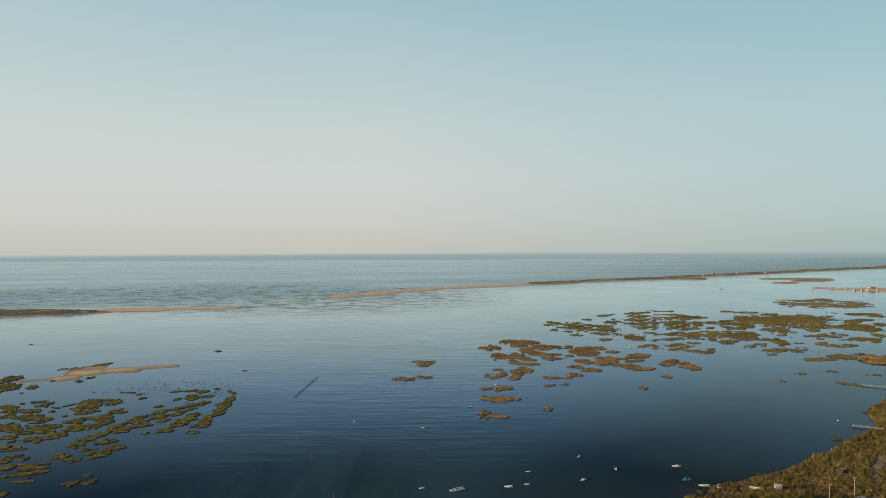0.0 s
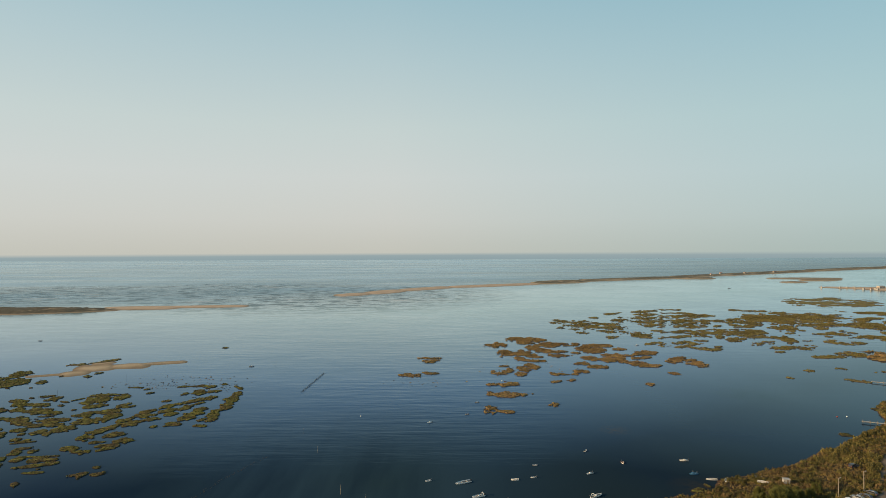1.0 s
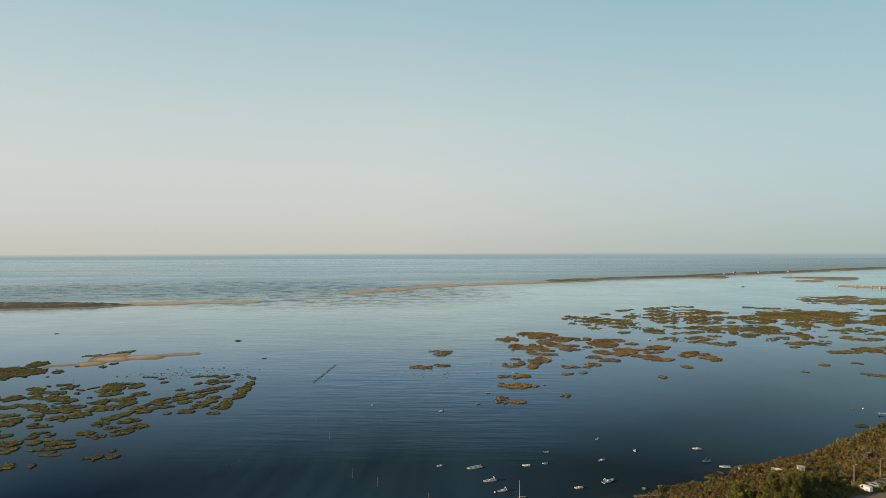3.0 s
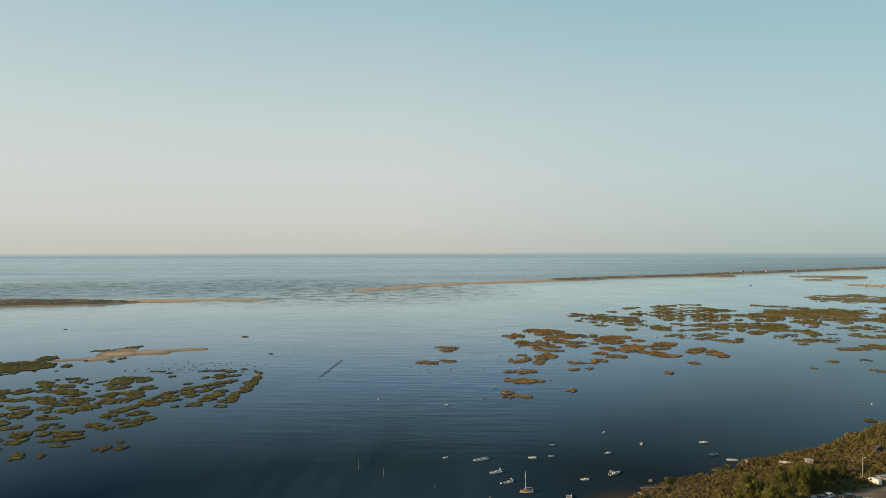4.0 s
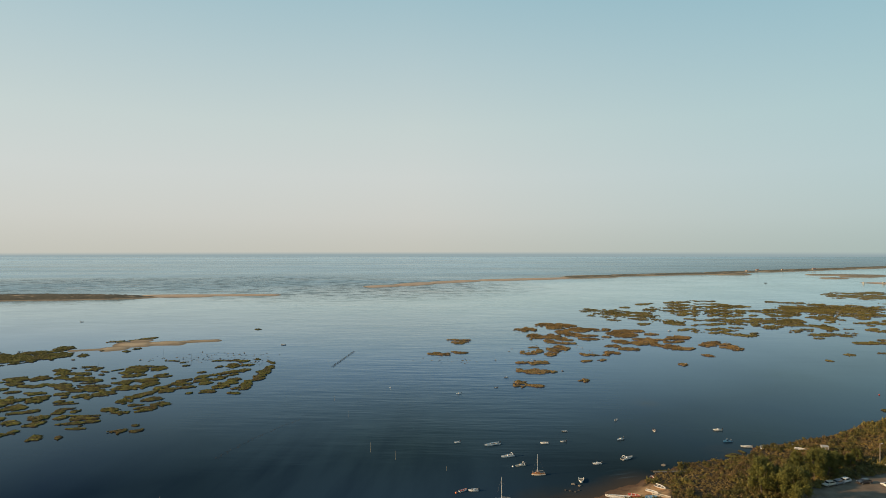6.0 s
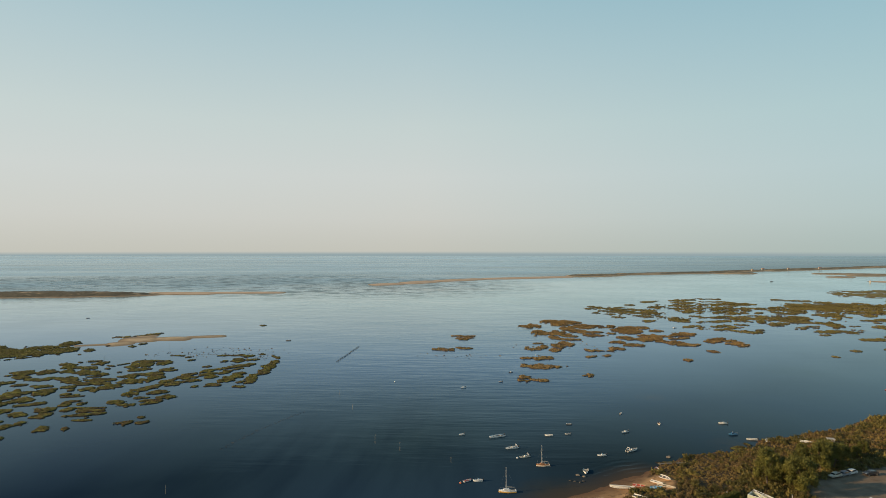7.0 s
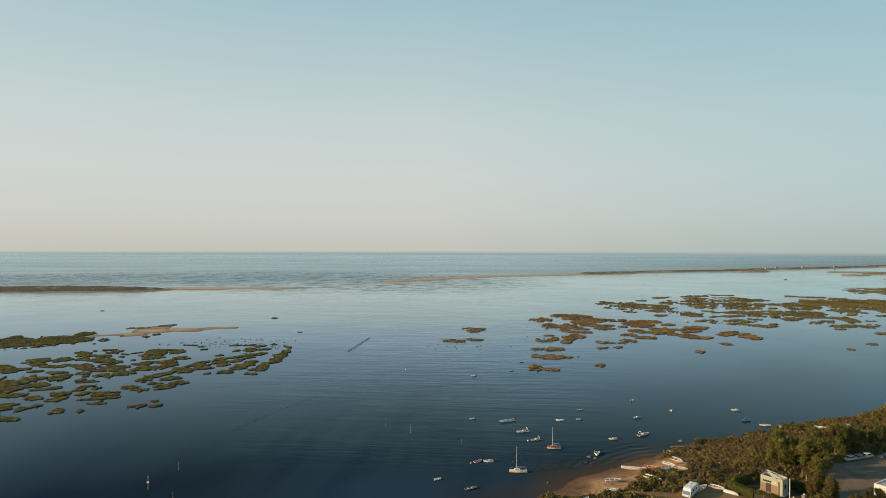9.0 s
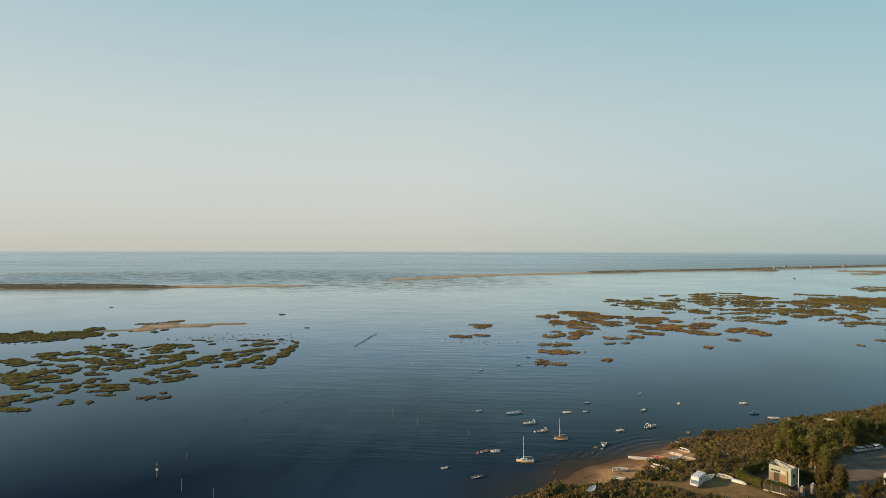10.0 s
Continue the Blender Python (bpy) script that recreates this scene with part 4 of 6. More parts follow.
SCRUB = leafy("saltbush_leaves", (0.018, 0.020, 0.007), (0.095, 0.082, 0.022), (0.25, 0.19, 0.052), 0.3)
HEATH = leafy("brown_scrub_leaves", (0.028, 0.019, 0.010), (0.13, 0.088, 0.036), (0.26, 0.17, 0.066), 0.35)
GRASS = leafy("dry_golden_grass", (0.07, 0.052, 0.020), (0.16, 0.11, 0.038), (0.29, 0.195, 0.064), 0.25)


def make_scrub():
    rng = np.random.default_rng(4)
    kinds = [leaf_cloud(rng, 78, 1.2, 0.62 + 0.12 * k, 0.16, 3 + k % 3) for k in range(8)]
    low = [leaf_cloud(rng, 36, 1.2, 0.62 + 0.12 * k, 0.24, 2) for k in range(8)]
    step = 1.0
    gx, gy = np.meshgrid(np.arange(-4, 285, step), np.arange(141, 372, step))
    x, y = gx.ravel() + rng.uniform(-0.6, 0.6, gx.size), gy.ravel() + rng.uniform(-0.6, 0.6, gx.size)
    bare = np.maximum.reduce([inside(p, x, y) for p in (BEACH, TRACK, YARD, PARKING, BOATYARD)])
    z = ground_z(x, y)
    drift = fbm(x / 14, y / 14, 31, 3)
    clump = fbm(x / 4.5, y / 4.5, 37, 3)
    ok = (z > 0.04) & (bare < -0.5 + 1.6 * clump) & (x < 0.8 * y + 6)
    # low open patches wander through the taller growth
    ok &= np.abs(fbm(x / 11, y / 11, 53, 3)) > 0.022
    brown = fbm(x / 8, y / 8, 61, 3) + 0.3 * rng.normal(size=x.size)
    bushy = ok & (clump + 0.8 * drift > -0.22) & (rng.random(x.size) < 0.7)
    heath = bushy & (brown > 0.2)
    bushy &= ~heath
    grassy = ok & ~bushy & ~heath & (rng.random(x.size) < 0.97)
    for name, mask, mat, lo, hi, label in (("saltbush", bushy, SCRUB, 0.62, 1.15, "dense dark olive saltbush scrub on the shore"),
                                           ("brown_scrub", heath, HEATH, 0.6, 0.8, "low reddish brown scrub between the saltbush"),
                                           ("dry_grass", grassy, GRASS, 0.5, 0.5, "golden brown dry grass and low scrub on the shore")):
        n = int(mask.sum())
        size = (lo + hi * rng.random(n) ** 2.2 + 0.35 * np.clip(drift[mask] + 0.7 * clump[mask], -0.4, 0.8)) * (0.72 + 0.28 * smooth(z[mask], 0.0, 0.4))
        rows = np.stack([x[mask], y[mask], z[mask] - 0.1, np.clip(size, 0.25, 1.9), rng.random(n) * 6.28, rng.integers(0, 8, n)], -1)
        tagged(scatter(name, low if name == "dry_grass" else kinds, rows, mat), label, "scrub", kind="stuff")


make_scrub()


RUSSET_LEAF = leafy("russet_tufts", (0.028, 0.019, 0.010), (0.17, 0.112, 0.046), (0.40, 0.265, 0.105), 0.25)
MARSH_LEAF = leafy("marsh_tufts", (0.022, 0.018, 0.007), (0.105, 0.084, 0.023), (0.27, 0.22, 0.058), 0.12)


def make_marsh_grass():
    """Tussocks of cordgrass and sea purslane over the nearer marsh islands."""
    rng = np.random.default_rng(9)
    kinds = []
    for k in range(6):
        kinds.append(leaf_cloud(rng, 9, 0.9, 0.2, 0.19, 1))
    spots = np.array(TUFTS)
    spots[:, :2] += rng.uniform(-0.4, 0.4, (len(spots), 2))
    far = np.hypot(spots[:, 0], spots[:, 1])
    size = (0.6 + 0.9 * rng.random(len(spots)) ** 1.5) * np.clip(far / 400, 1, 1.6)
    rows = np.column_stack([spots[:, 0], spots[:, 1], spots[:, 2] - 0.1, size, rng.random(len(spots)) * 6.28, rng.integers(0, 6, len(spots))])
    green = spots[:, 3] < 0.5
    tagged(scatter("marsh_grass", kinds, rows[green], MARSH_LEAF), "tussocks of olive and brown marsh grass on the low islands", "marsh grass", kind="stuff")
    tagged(scatter("russet_scrub", kinds, rows[~green], RUSSET_LEAF), "low russet and golden saltmarsh scrub on the small islands", "marsh scrub", kind="stuff")
    parts, faces, at = [], [], 0
    for xs, ys, z, cells in CRUMBS:
        for j, i in np.argwhere(cells):
            for a, b in ((j, i), (j, i + 1), (j + 1, i + 1), (j + 1, i)):
                parts.append((xs[b], ys[a], z[a, b]))
            faces.append((at, at + 1, at + 2, at + 3))
            at += 4
    me = bpy.data.meshes.new("marsh_crumbs")
    me.from_pydata(parts, [], faces)
    me.materials.append(MARSH_DRY)
    ob = new("marsh_crumbs", me)
    return tagged(ob, "tiny crumbs of mud and weed breaking the surface", "marsh crumbs", kind="stuff")




# ---- mesh tools ----
def part(name, bm, mat, parent=None, label=""):
    """Links a bmesh as one mesh object, under a thing or a part."""
    me = bpy.data.meshes.new(name)
    bmesh.ops.recalc_face_normals(bm, faces=bm.faces[:])
    bm.to_mesh(me)
    bm.free()
    me.materials.append(mat)
    ob = new(name, me)
    ob.parent = parent
    return tagged(ob, label)


def box(bm, centre, size, turn=0.0, taper=1.0, bevel=0.0):
    """A block; taper narrows its top; turn in degrees about z."""
    made = bmesh.ops.create_cube(bm, size=1.0)["verts"]
    for v in made:
        k = taper if v.co.z > 0 else 1.0
        v.co = Vector((v.co.x * size[0] * k, v.co.y * size[1] * k, v.co.z * size[2]))
    if bevel:
        edges = list({e for v in made for e in v.link_edges})
        made = [v for f in bmesh.ops.bevel(bm, geom=edges, offset=bevel, segments=2, affect="EDGES", profile=0.6)["faces"] for v in f.verts]
        made = list(set(made))
    bmesh.ops.transform(bm, matrix=pose(*centre, 0, 0, turn), verts=made)


def rod(bm, p, q, r1, r2=None, sides=6):
    """A round bar from p to q."""
    p, q = Vector(p), Vector(q)
    way = q - p
    m = Matrix.Translation((p + q) / 2) @ way.to_track_quat("Z", "Y").to_matrix().to_4x4()
    bmesh.ops.create_cone(bm, cap_ends=True, segments=sides, radius1=r1, radius2=r1 if r2 is None else r2, depth=way.length, matrix=m)


def ball(bm, centre, size, rough=0.0, seed=0, detail=2):
    made = bmesh.ops.create_icosphere(bm, subdivisions=detail, radius=1.0)["verts"]
    for v in made:
        k = 1 + rough * noise.noise(v.co * 1.7 + Vector((seed, 0, 0)))
        v.co = Vector((v.co.x * size[0] * k + centre[0], v.co.y * size[1] * k + centre[1], v.co.z * size[2] * k + centre[2]))


def loft(bm, rings, closed=True, caps=True):
    """Joins rings of points with faces."""
    rows = [[bm.verts.new(p) for p in ring] for ring in rings]
    n = len(rows[0])
    for a, b in zip(rows, rows[1:]):
        for k in range(n if closed else n - 1):
            q = (k + 1) % n
            if len({a[k], a[q], b[q], b[k]}) == 4:
                bm.faces.new((a[k], a[q], b[q], b[k]))
    if caps:
        bm.faces.new(rows[0][::-1])
        bm.faces.new(rows[-1])
    return rows


def thing(name, m, label, category, group=""):
    ob = new(name)
    ob.matrix_world = m
    ob.empty_display_size = 0.2
    return tagged(ob, label, category, group)


def ground_at(x, y):
    return float(ground_z(np.array([x]), np.array([y]))[0])


WHITE = painted("white_gelcoat", (0.72, 0.70, 0.66), 0.35, wear=0.3, scale=1.5)
CREAM = painted("cream_paint", (0.62, 0.54, 0.42), 0.5, wear=0.35)
YELLOW = painted("ochre_antifouling", (0.50, 0.27, 0.05), 0.55)
WOOD = painted("varnished_wood", (0.36, 0.15, 0.05), 0.45, wear=0.3)
GREYWOOD = painted("weathered_wood", (0.20, 0.16, 0.115), 0.85, wear=0.5, scale=2)
DARKHULL = painted("dark_painted_hull", (0.06, 0.06, 0.06), 0.5)
BLUE = painted("blue_boat_paint", (0.03, 0.13, 0.26), 0.45)
PALEBLUE = painted("pale_blue_paint", (0.16, 0.34, 0.46), 0.5)
RED = painted("faded_red_paint", (0.42, 0.06, 0.03), 0.55)
ORANGE = painted("orange_buoy_plastic", (0.65, 0.16, 0.05), 0.5)
ENGINE = painted("dark_engine_cowl", (0.035, 0.035, 0.04), 0.3)
INSIDE = painted("grey_boat_floor", (0.085, 0.08, 0.072), 0.7, wear=0.5)
ALU = painted("dull_aluminium", (0.55, 0.54, 0.52), 0.4, 0.8)
STAKE = painted("bleached_stake_wood", (0.36, 0.30, 0.22), 0.9, wear=0.5)
DARKSTAKE = painted("wet_dark_wood", (0.05, 0.042, 0.034), 0.85)
GLASS_DARK = painted("dark_window_glass", (0.015, 0.018, 0.02), 0.08, wear=0.05)
RUBBER = painted("black_rubber", (0.02, 0.02, 0.02), 0.8)
# the concrete darkened for the gate pillars, their shade put into the colour
STONE = painted("shaded_grey_stone", (0.24, 0.21, 0.165), 0.9, wear=0.5, scale=1.0)
CONCRETE = painted("pale_concrete", (0.42, 0.39, 0.34), 0.9, wear=0.5, scale=1.0)


# ---- boats ----
def hull_rings(L, W, H, draft, flat=0.35, inset=0.07, floor=0.16):
    """Cross-sections of an open boat from stern to bow: keel, bilge, gunwale, inner wall, floor."""
    rings = []
    for s in np.linspace(0, 1, 11):
        lean = max(0.0, (s - flat) / (1 - flat))
        half = W / 2 * (0.86 + 0.14 * min(1, s / flat)) * (1 - lean**2.3) + 0.012
        top = H * (1 + 0.42 * s * s)
        low = -draft + (draft + 0.35 * top) * max(0, (s - 0.72) / 0.28) ** 2
        x = L * (s - 0.5) + 0.05 * L * lean**3
        i = max(half - inset, 0.006)
        bottom = min(max(low + 0.08, floor), top - 0.05)
        side = [(x, -half, top), (x, -half * 0.93, 0.35 * top), (x, -half * 0.62, low * 0.75), (x, 0, low)]
        inner = [(x, i, top), (x, i * 0.85, bottom), (x, 0, bottom - 0.01), (x, -i * 0.85, bottom), (x, -i, top)]
        other = [(a, -b, c) for a, b, c in side[-2::-1]]
        rings.append(side + other + inner)
    return rings


def make_boat(name, m, label, L=4.5, W=1.6, H=0.55, draft=0.18, hull=None, band=None, floor=None, motor=False, arch=False, console=False,
              seats=2, cabin=False, group="moored boats", category="boat", flipped=False, k=1.0):
    L, W, H = L * k, W * k, H * 0.85 * k
    boat = thing(name, m, label, category, group)
    bm = bmesh.new()
    loft(bm, hull_rings(L, W, H, draft))
    part("hull", bm, hull or WHITE, boat)
    bm = bmesh.new()
    for side in (-1, 1):
        line = []
        for s in np.linspace(0, 1, 11):
            lean = max(0.0, (s - 0.35) / 0.65)
            half = W / 2 * (0.86 + 0.14 * min(1, s / 0.35)) * (1 - lean**2.3) + 0.02
            line.append(Vector((L * (s - 0.5) + 0.05 * L * lean**3, side * half, H * (1 + 0.42 * s * s))))
        for p, q in zip(line, line[1:]):
            rod(bm, p, q, 0.045, sides=5)
    part("gunwale", bm, band or hull or WHITE, boat)
    if flipped:
        return boat
    bm = bmesh.new()
    rings = []
    for s in np.linspace(0.02, 0.86, 7):
        lean = max(0.0, (s - 0.35) / 0.65)
        half = max(W / 2 * (0.86 + 0.14 * min(1, s / 0.35)) * (1 - lean**2.3) - 0.085, 0.03)
        level = H * (0.62 + 0.3 * s * s)
        rings.append([(L * (s - 0.5), -half, level), (L * (s - 0.5), half, level)])
    loft(bm, rings, closed=False, caps=False)
    part("floor_boards", bm, floor or INSIDE, boat)
    for j in range(seats):
        bm = bmesh.new()
        x = L * (-0.22 + 0.34 * j)
        box(bm, (x, 0, H * 0.86), (0.26, W * 0.86 * (1 if j == 0 else 0.93), 0.06))
        part("thwart", bm, band or CREAM, boat)
    if motor:
        bm = bmesh.new()
        box(bm, (-L / 2 - 0.16, 0, H + 0.28), (0.38, 0.3, 0.46), taper=0.8, bevel=0.06)
        box(bm, (-L / 2 - 0.16, 0, H - 0.2), (0.16, 0.12, 0.75))
        part("outboard_motor", bm, ENGINE, boat, "dark outboard motor")
    if console:
        bm = bmesh.new()
        box(bm, (-0.02 * L, 0, H * 0.85), (0.55, 0.62, 0.9), taper=0.8, bevel=0.05)
        con = part("console", bm, WHITE, boat)
        bm = bmesh.new()
        box(bm, (0.03 * L + 0.12, 0, H * 0.85 + 0.62), (0.04, 0.55, 0.36))
        part("windscreen", bm, GLASS_DARK, con)
    if arch:
        bm = bmesh.new()
        x = -L * 0.36
        pts = [Vector((x + 0.25 * math.sin(a), W * 0.44 * math.cos(a), H + 0.95 * math.sin(a) ** 0.7)) for a in np.linspace(0.05, math.pi - 0.05, 11)]
        for p, q in zip(pts, pts[1:]):
            rod(bm, p, q, 0.09, sides=6)
        part("roll_arch", bm, WHITE, boat, "white hooped arch over the stern")
    if cabin:
        bm = bmesh.new()
        box(bm, (0.12 * L, 0, H + 0.15), (L * 0.28, W * 0.6, 0.65), taper=0.86, bevel=0.06)
        cab = part("wheelhouse", bm, hull or WHITE, boat)
        for y in (-1, 1):
            bm = bmesh.new()
            box(bm, (0.12 * L, y * W * 0.285, H + 0.28), (L * 0.18, 0.06, 0.22))
            part("window", bm, GLASS_DARK, cab)
        bm = bmesh.new()
        rod(bm, (0.1 * L, 0, H + 0.7), (0.1 * L, 0, H + 1.1), 0.04, 0.025)
        part("mast", bm, WHITE, boat)
        bm = bmesh.new()
        rod(bm, (-0.42 * L, -0.5, H), (-0.42 * L, -0.5, H + 0.6), 0.03)
        rod(bm, (-0.42 * L, 0.5, H), (-0.42 * L, 0.5, H + 0.6), 0.03)
        rod(bm, (-0.42 * L, -0.5, H + 0.6), (-0.42 * L, 0.5, H + 0.6), 0.03)
        part("net_frame", bm, ALU, boat)
    return boat


def make_sailboat(m, label, L, mast, hull, stripe, deck):
    boat = thing("sailing_boat", m, label, "sailing boat", "moored boats")
    W, H = L * 0.33, 0.62
    bm = bmesh.new()
    rings = []
    for s in np.linspace(0, 1, 13):
        lean = max(0.0, (s - 0.4) / 0.6)
        half = W / 2 * (0.72 + 0.28 * min(1, s / 0.4)) * (1 - lean**2.0) + 0.012
        top, x = H * (1 + 0.25 * s * s), L * (s - 0.5) + 0.04 * L * lean**3
        rings.append([(x, -half, top), (x, -half * 0.95, 0.3), (x, -half * 0.6, -0.15), (x, 0, -0.3), (x, half * 0.6, -0.15), (x, half * 0.95, 0.3), (x, half, top), (x, 0, top + 0.05)])
    loft(bm, rings)
    part("hull", bm, hull, boat)
    bm = bmesh.new()
    for side in (-1, 1):
        line = []
        for s in np.linspace(0, 1, 13):
            lean = max(0.0, (s - 0.4) / 0.6)
            half = W / 2 * (0.72 + 0.28 * min(1, s / 0.4)) * (1 - lean**2.0) * 0.97 + 0.02
            line.append(Vector((L * (s - 0.5) + 0.04 * L * lean**3, side * half, 0.2)))
        for p, q in zip(line, line[1:]):
            rod(bm, p, q, 0.17, sides=6)
    part("waterline_stripe", bm, stripe, boat)
    bm = bmesh.new()
    box(bm, (0.08 * L, 0, H + 0.22), (L * 0.36, W * 0.55, 0.36), taper=0.84, bevel=0.05)
    cab = part("cabin_top", bm, deck, boat)
    for y in (-1, 1):
        bm = bmesh.new()
        box(bm, (0.08 * L, y * W * 0.262, H + 0.22), (L * 0.2, 0.03, 0.12))
        part("window", bm, GLASS_DARK, cab)
    bm = bmesh.new()
    box(bm, (-0.27 * L, 0, H + 0.08), (L * 0.3, W * 0.4, 0.12))
    part("cockpit", bm, INSIDE, boat)
    bm = bmesh.new()
    rod(bm, (0.1 * L, 0, H + 0.2), (0.1 * L, 0, mast), 0.075, 0.05, 8)
    part("mast", bm, WHITE, boat)
    bm = bmesh.new()
    rod(bm, (0.09 * L, 0, H + 0.95), (-0.38 * L, 0, H + 0.85), 0.07, 0.06)
    part("boom", bm, CREAM, boat)
    bm = bmesh.new()
    for p in ((0.5 * L, 0, H * 1.25), (-0.48 * L, 0, H), (0.08 * L, W * 0.48, H), (0.08 * L, -W * 0.48, H)):
        rod(bm, p, (0.1 * L, 0, mast * 0.96), 0.004, sides=3)
    part("stays", bm, ALU, boat)
    for y in (-1, 1):
        bm = bmesh.new()
        for k in range(4):
            x = L * (-0.45 + 0.3 * k)
            rod(bm, (x, y * W * 0.42, H), (x, y * W * 0.42, H + 0.55), 0.018, sides=4)
        rod(bm, (-0.45 * L, y * W * 0.42, H + 0.55), (0.45 * L, y * W * 0.42, H + 0.55), 0.015, sides=4)
        part("guard_rail", bm, ALU, boat)
    return boat


def afloat(x, y, turn, tilt=0.0):
    return pose(x, y, 0.02, 0, tilt, turn)


def ashore(x, y, turn, lift=0.18, lean=9.0):
    return pose(x, y, ground_at(x, y) + lift, lean, 0, turn)


def make_moored():
    make_boat("motor_boat", afloat(4.9, 225.9, 208), "long white open motor boat with a dark outboard motor", 6.2, 1.9, 0.6, hull=WHITE, motor=True, seats=3)
    make_boat("motor_boat", afloat(10.0, 213.3, 204), "white open motor boat with a hooped stern arch", 5.6, 2.0, 0.6, hull=WHITE, motor=True, arch=True, console=True, k=0.84)
    make_boat("motor_boat", afloat(13.8, 204.4, 206), "cream open motor boat with a hooped stern arch", 4.9, 1.8, 0.55, hull=CREAM, motor=True, arch=True, console=True, k=0.76)
    make_boat("motor_boat", afloat(51.8, 213.5, 32), "white motor boat with an arch and a dark engine", 5.6, 1.9, 0.6, hull=WHITE, motor=True, arch=True, console=True, band=CREAM, k=0.87)
    make_boat("motor_boat", afloat(54.5, 235.0, 212), "small white motor boat with a console", 4.0, 1.6, 0.55, motor=True, console=True, k=0.75)
    make_boat("motor_boat", afloat(40.3, 207.7, 190), "low white motor boat with a covered foredeck", 4.2, 1.7, 0.55, motor=True, console=True, seats=1, k=0.7)
    make_boat("motor_boat", afloat(96.9, 249.5, 182), "white motor boat with a pale band on calm water", 4.8, 1.8, 0.6, band=CREAM, motor=True, console=True, k=0.72)
    make_boat("fishing_boat", afloat(94.8, 234.4, 186), "bright blue wooden fishing boat with a wheelhouse", 4.2, 1.5, 0.6, hull=BLUE, band=PALEBLUE, cabin=True, seats=1, category="fishing boat", k=0.75)
    make_boat("motor_boat", afloat(99.4, 228.8, 176), "white motor boat lying close to the marsh shore", 5.4, 1.8, 0.6, band=CREAM, motor=True, seats=3, k=0.72)
    make_boat("rowing_boat", afloat(24.6, 228.7, 182), "plain tan and white open rowing boat", 3.4, 1.4, 0.5, hull=WHITE, band=CREAM, floor=CREAM, k=0.86)
    make_boat("rowing_boat", afloat(34.3, 243.9, 188), "small dark rowing boat with white seats", 2.9, 1.3, 0.45, hull=DARKHULL, band=WHITE, k=0.74)
    make_boat("rowing_boat", afloat(32.0, 231.1, 186), "small white and dark dinghy with an outboard", 2.9, 1.3, 0.45, band=DARKHULL, motor=True, seats=1, k=0.72)
    make_boat("rowing_boat", afloat(-8.5, 227.7, 205), "small white dinghy with an outboard motor", 3.0, 1.4, 0.5, motor=True, seats=1, k=0.72)
    make_boat("rowing_boat", afloat(-16.1, 166.8, 24), "small grey white dinghy on dark water", 2.7, 1.2, 0.42, k=0.72)
    make_boat("rowing_boat", afloat(32.2, 192.2, 262), "white rowing boat with bare wooden inside", 3.9, 1.7, 0.55, hull=WHITE, band=CREAM, floor=GREYWOOD)
    make_boat("rowing_boat", afloat(-5.2, 182.0, 35), "small red and white open dinghy", 3.0, 1.3, 0.45, hull=WHITE, band=RED, seats=2, k=0.86)
    make_boat("motor_boat", afloat(-1.9, 182.3, 188), "tiny white motor dinghy with an engine", 2.9, 1.3, 0.45, motor=True, console=True, seats=0)
    make_boat("rowing_boat", afloat(-6.6, 161.0, 32), "dark wooden rowing boat with a white inside rim", 4.3, 1.5, 0.5, hull=DARKHULL, band=CREAM, floor=GREYWOOD, seats=3, k=0.76)
    make_boat("rowing_boat", afloat(58.8, 261.5, 60), "tiny white dinghy with an outboard far out", 2.8, 1.2, 0.45, motor=True, seats=1, k=0.75)
    make_boat("rowing_boat", afloat(70.7, 246.8, 268), "small white dinghy with a brown seat", 3.0, 1.3, 0.5, band=WOOD, motor=True, seats=1, k=0.8)
    make_boat("rowing_boat", afloat(15.5, 345.1, 200), "small dark boat with a white cabin near the marsh", 3.6, 1.5, 0.5, hull=DARKHULL, band=WHITE, console=True, k=0.65)
    make_boat("rowing_boat", afloat(8.9, 319.9, 190), "small dark dinghy with an outboard near the marsh", 3.0, 1.3, 0.5, hull=DARKHULL, band=WHITE, motor=True, k=0.62)
    make_boat("motor_boat", afloat(-10.5, 304.9, 210), "small white motor boat out in the channel", 3.8, 1.5, 0.55, motor=True, console=True, k=0.65)
    make_boat("motor_boat", afloat(171.5, 550.5, 200), "white cabin boat among the marsh islands", 5.0, 2.2, 0.7, cabin=True, k=0.7)
    make_boat("fishing_boat", afloat(-151.1, 454.6, 185), "dark low fishing boat in the channel", 3.6, 1.5, 0.45, hull=DARKHULL, band=WHITE, console=True, category="fishing boat")
    make_boat("fishing_boat", afloat(-405.3, 588.1, 180), "dark low fishing boat off the barrier island", 3.8, 1.4, 0.42, hull=DARKHULL, seats=2, category="fishing boat")
    make_boat("fishing_boat", afloat(629.5, 1353.5, 180), "dark fishing boat off the far islands", 6.0, 2.0, 0.8, hull=DARKHULL, seats=1, category="fishing boat")
    make_sailboat(afloat(6.8, 174.5, 184), "white sailing boat with an ochre waterline and bare mast", 4.9, 7.4, WHITE, YELLOW, WHITE)
    make_sailboat(afloat(19.2, 196.5, 188), "varnished wooden sailing boat with a bare mast", 4.2, 6.8, WOOD, CREAM, WOOD)


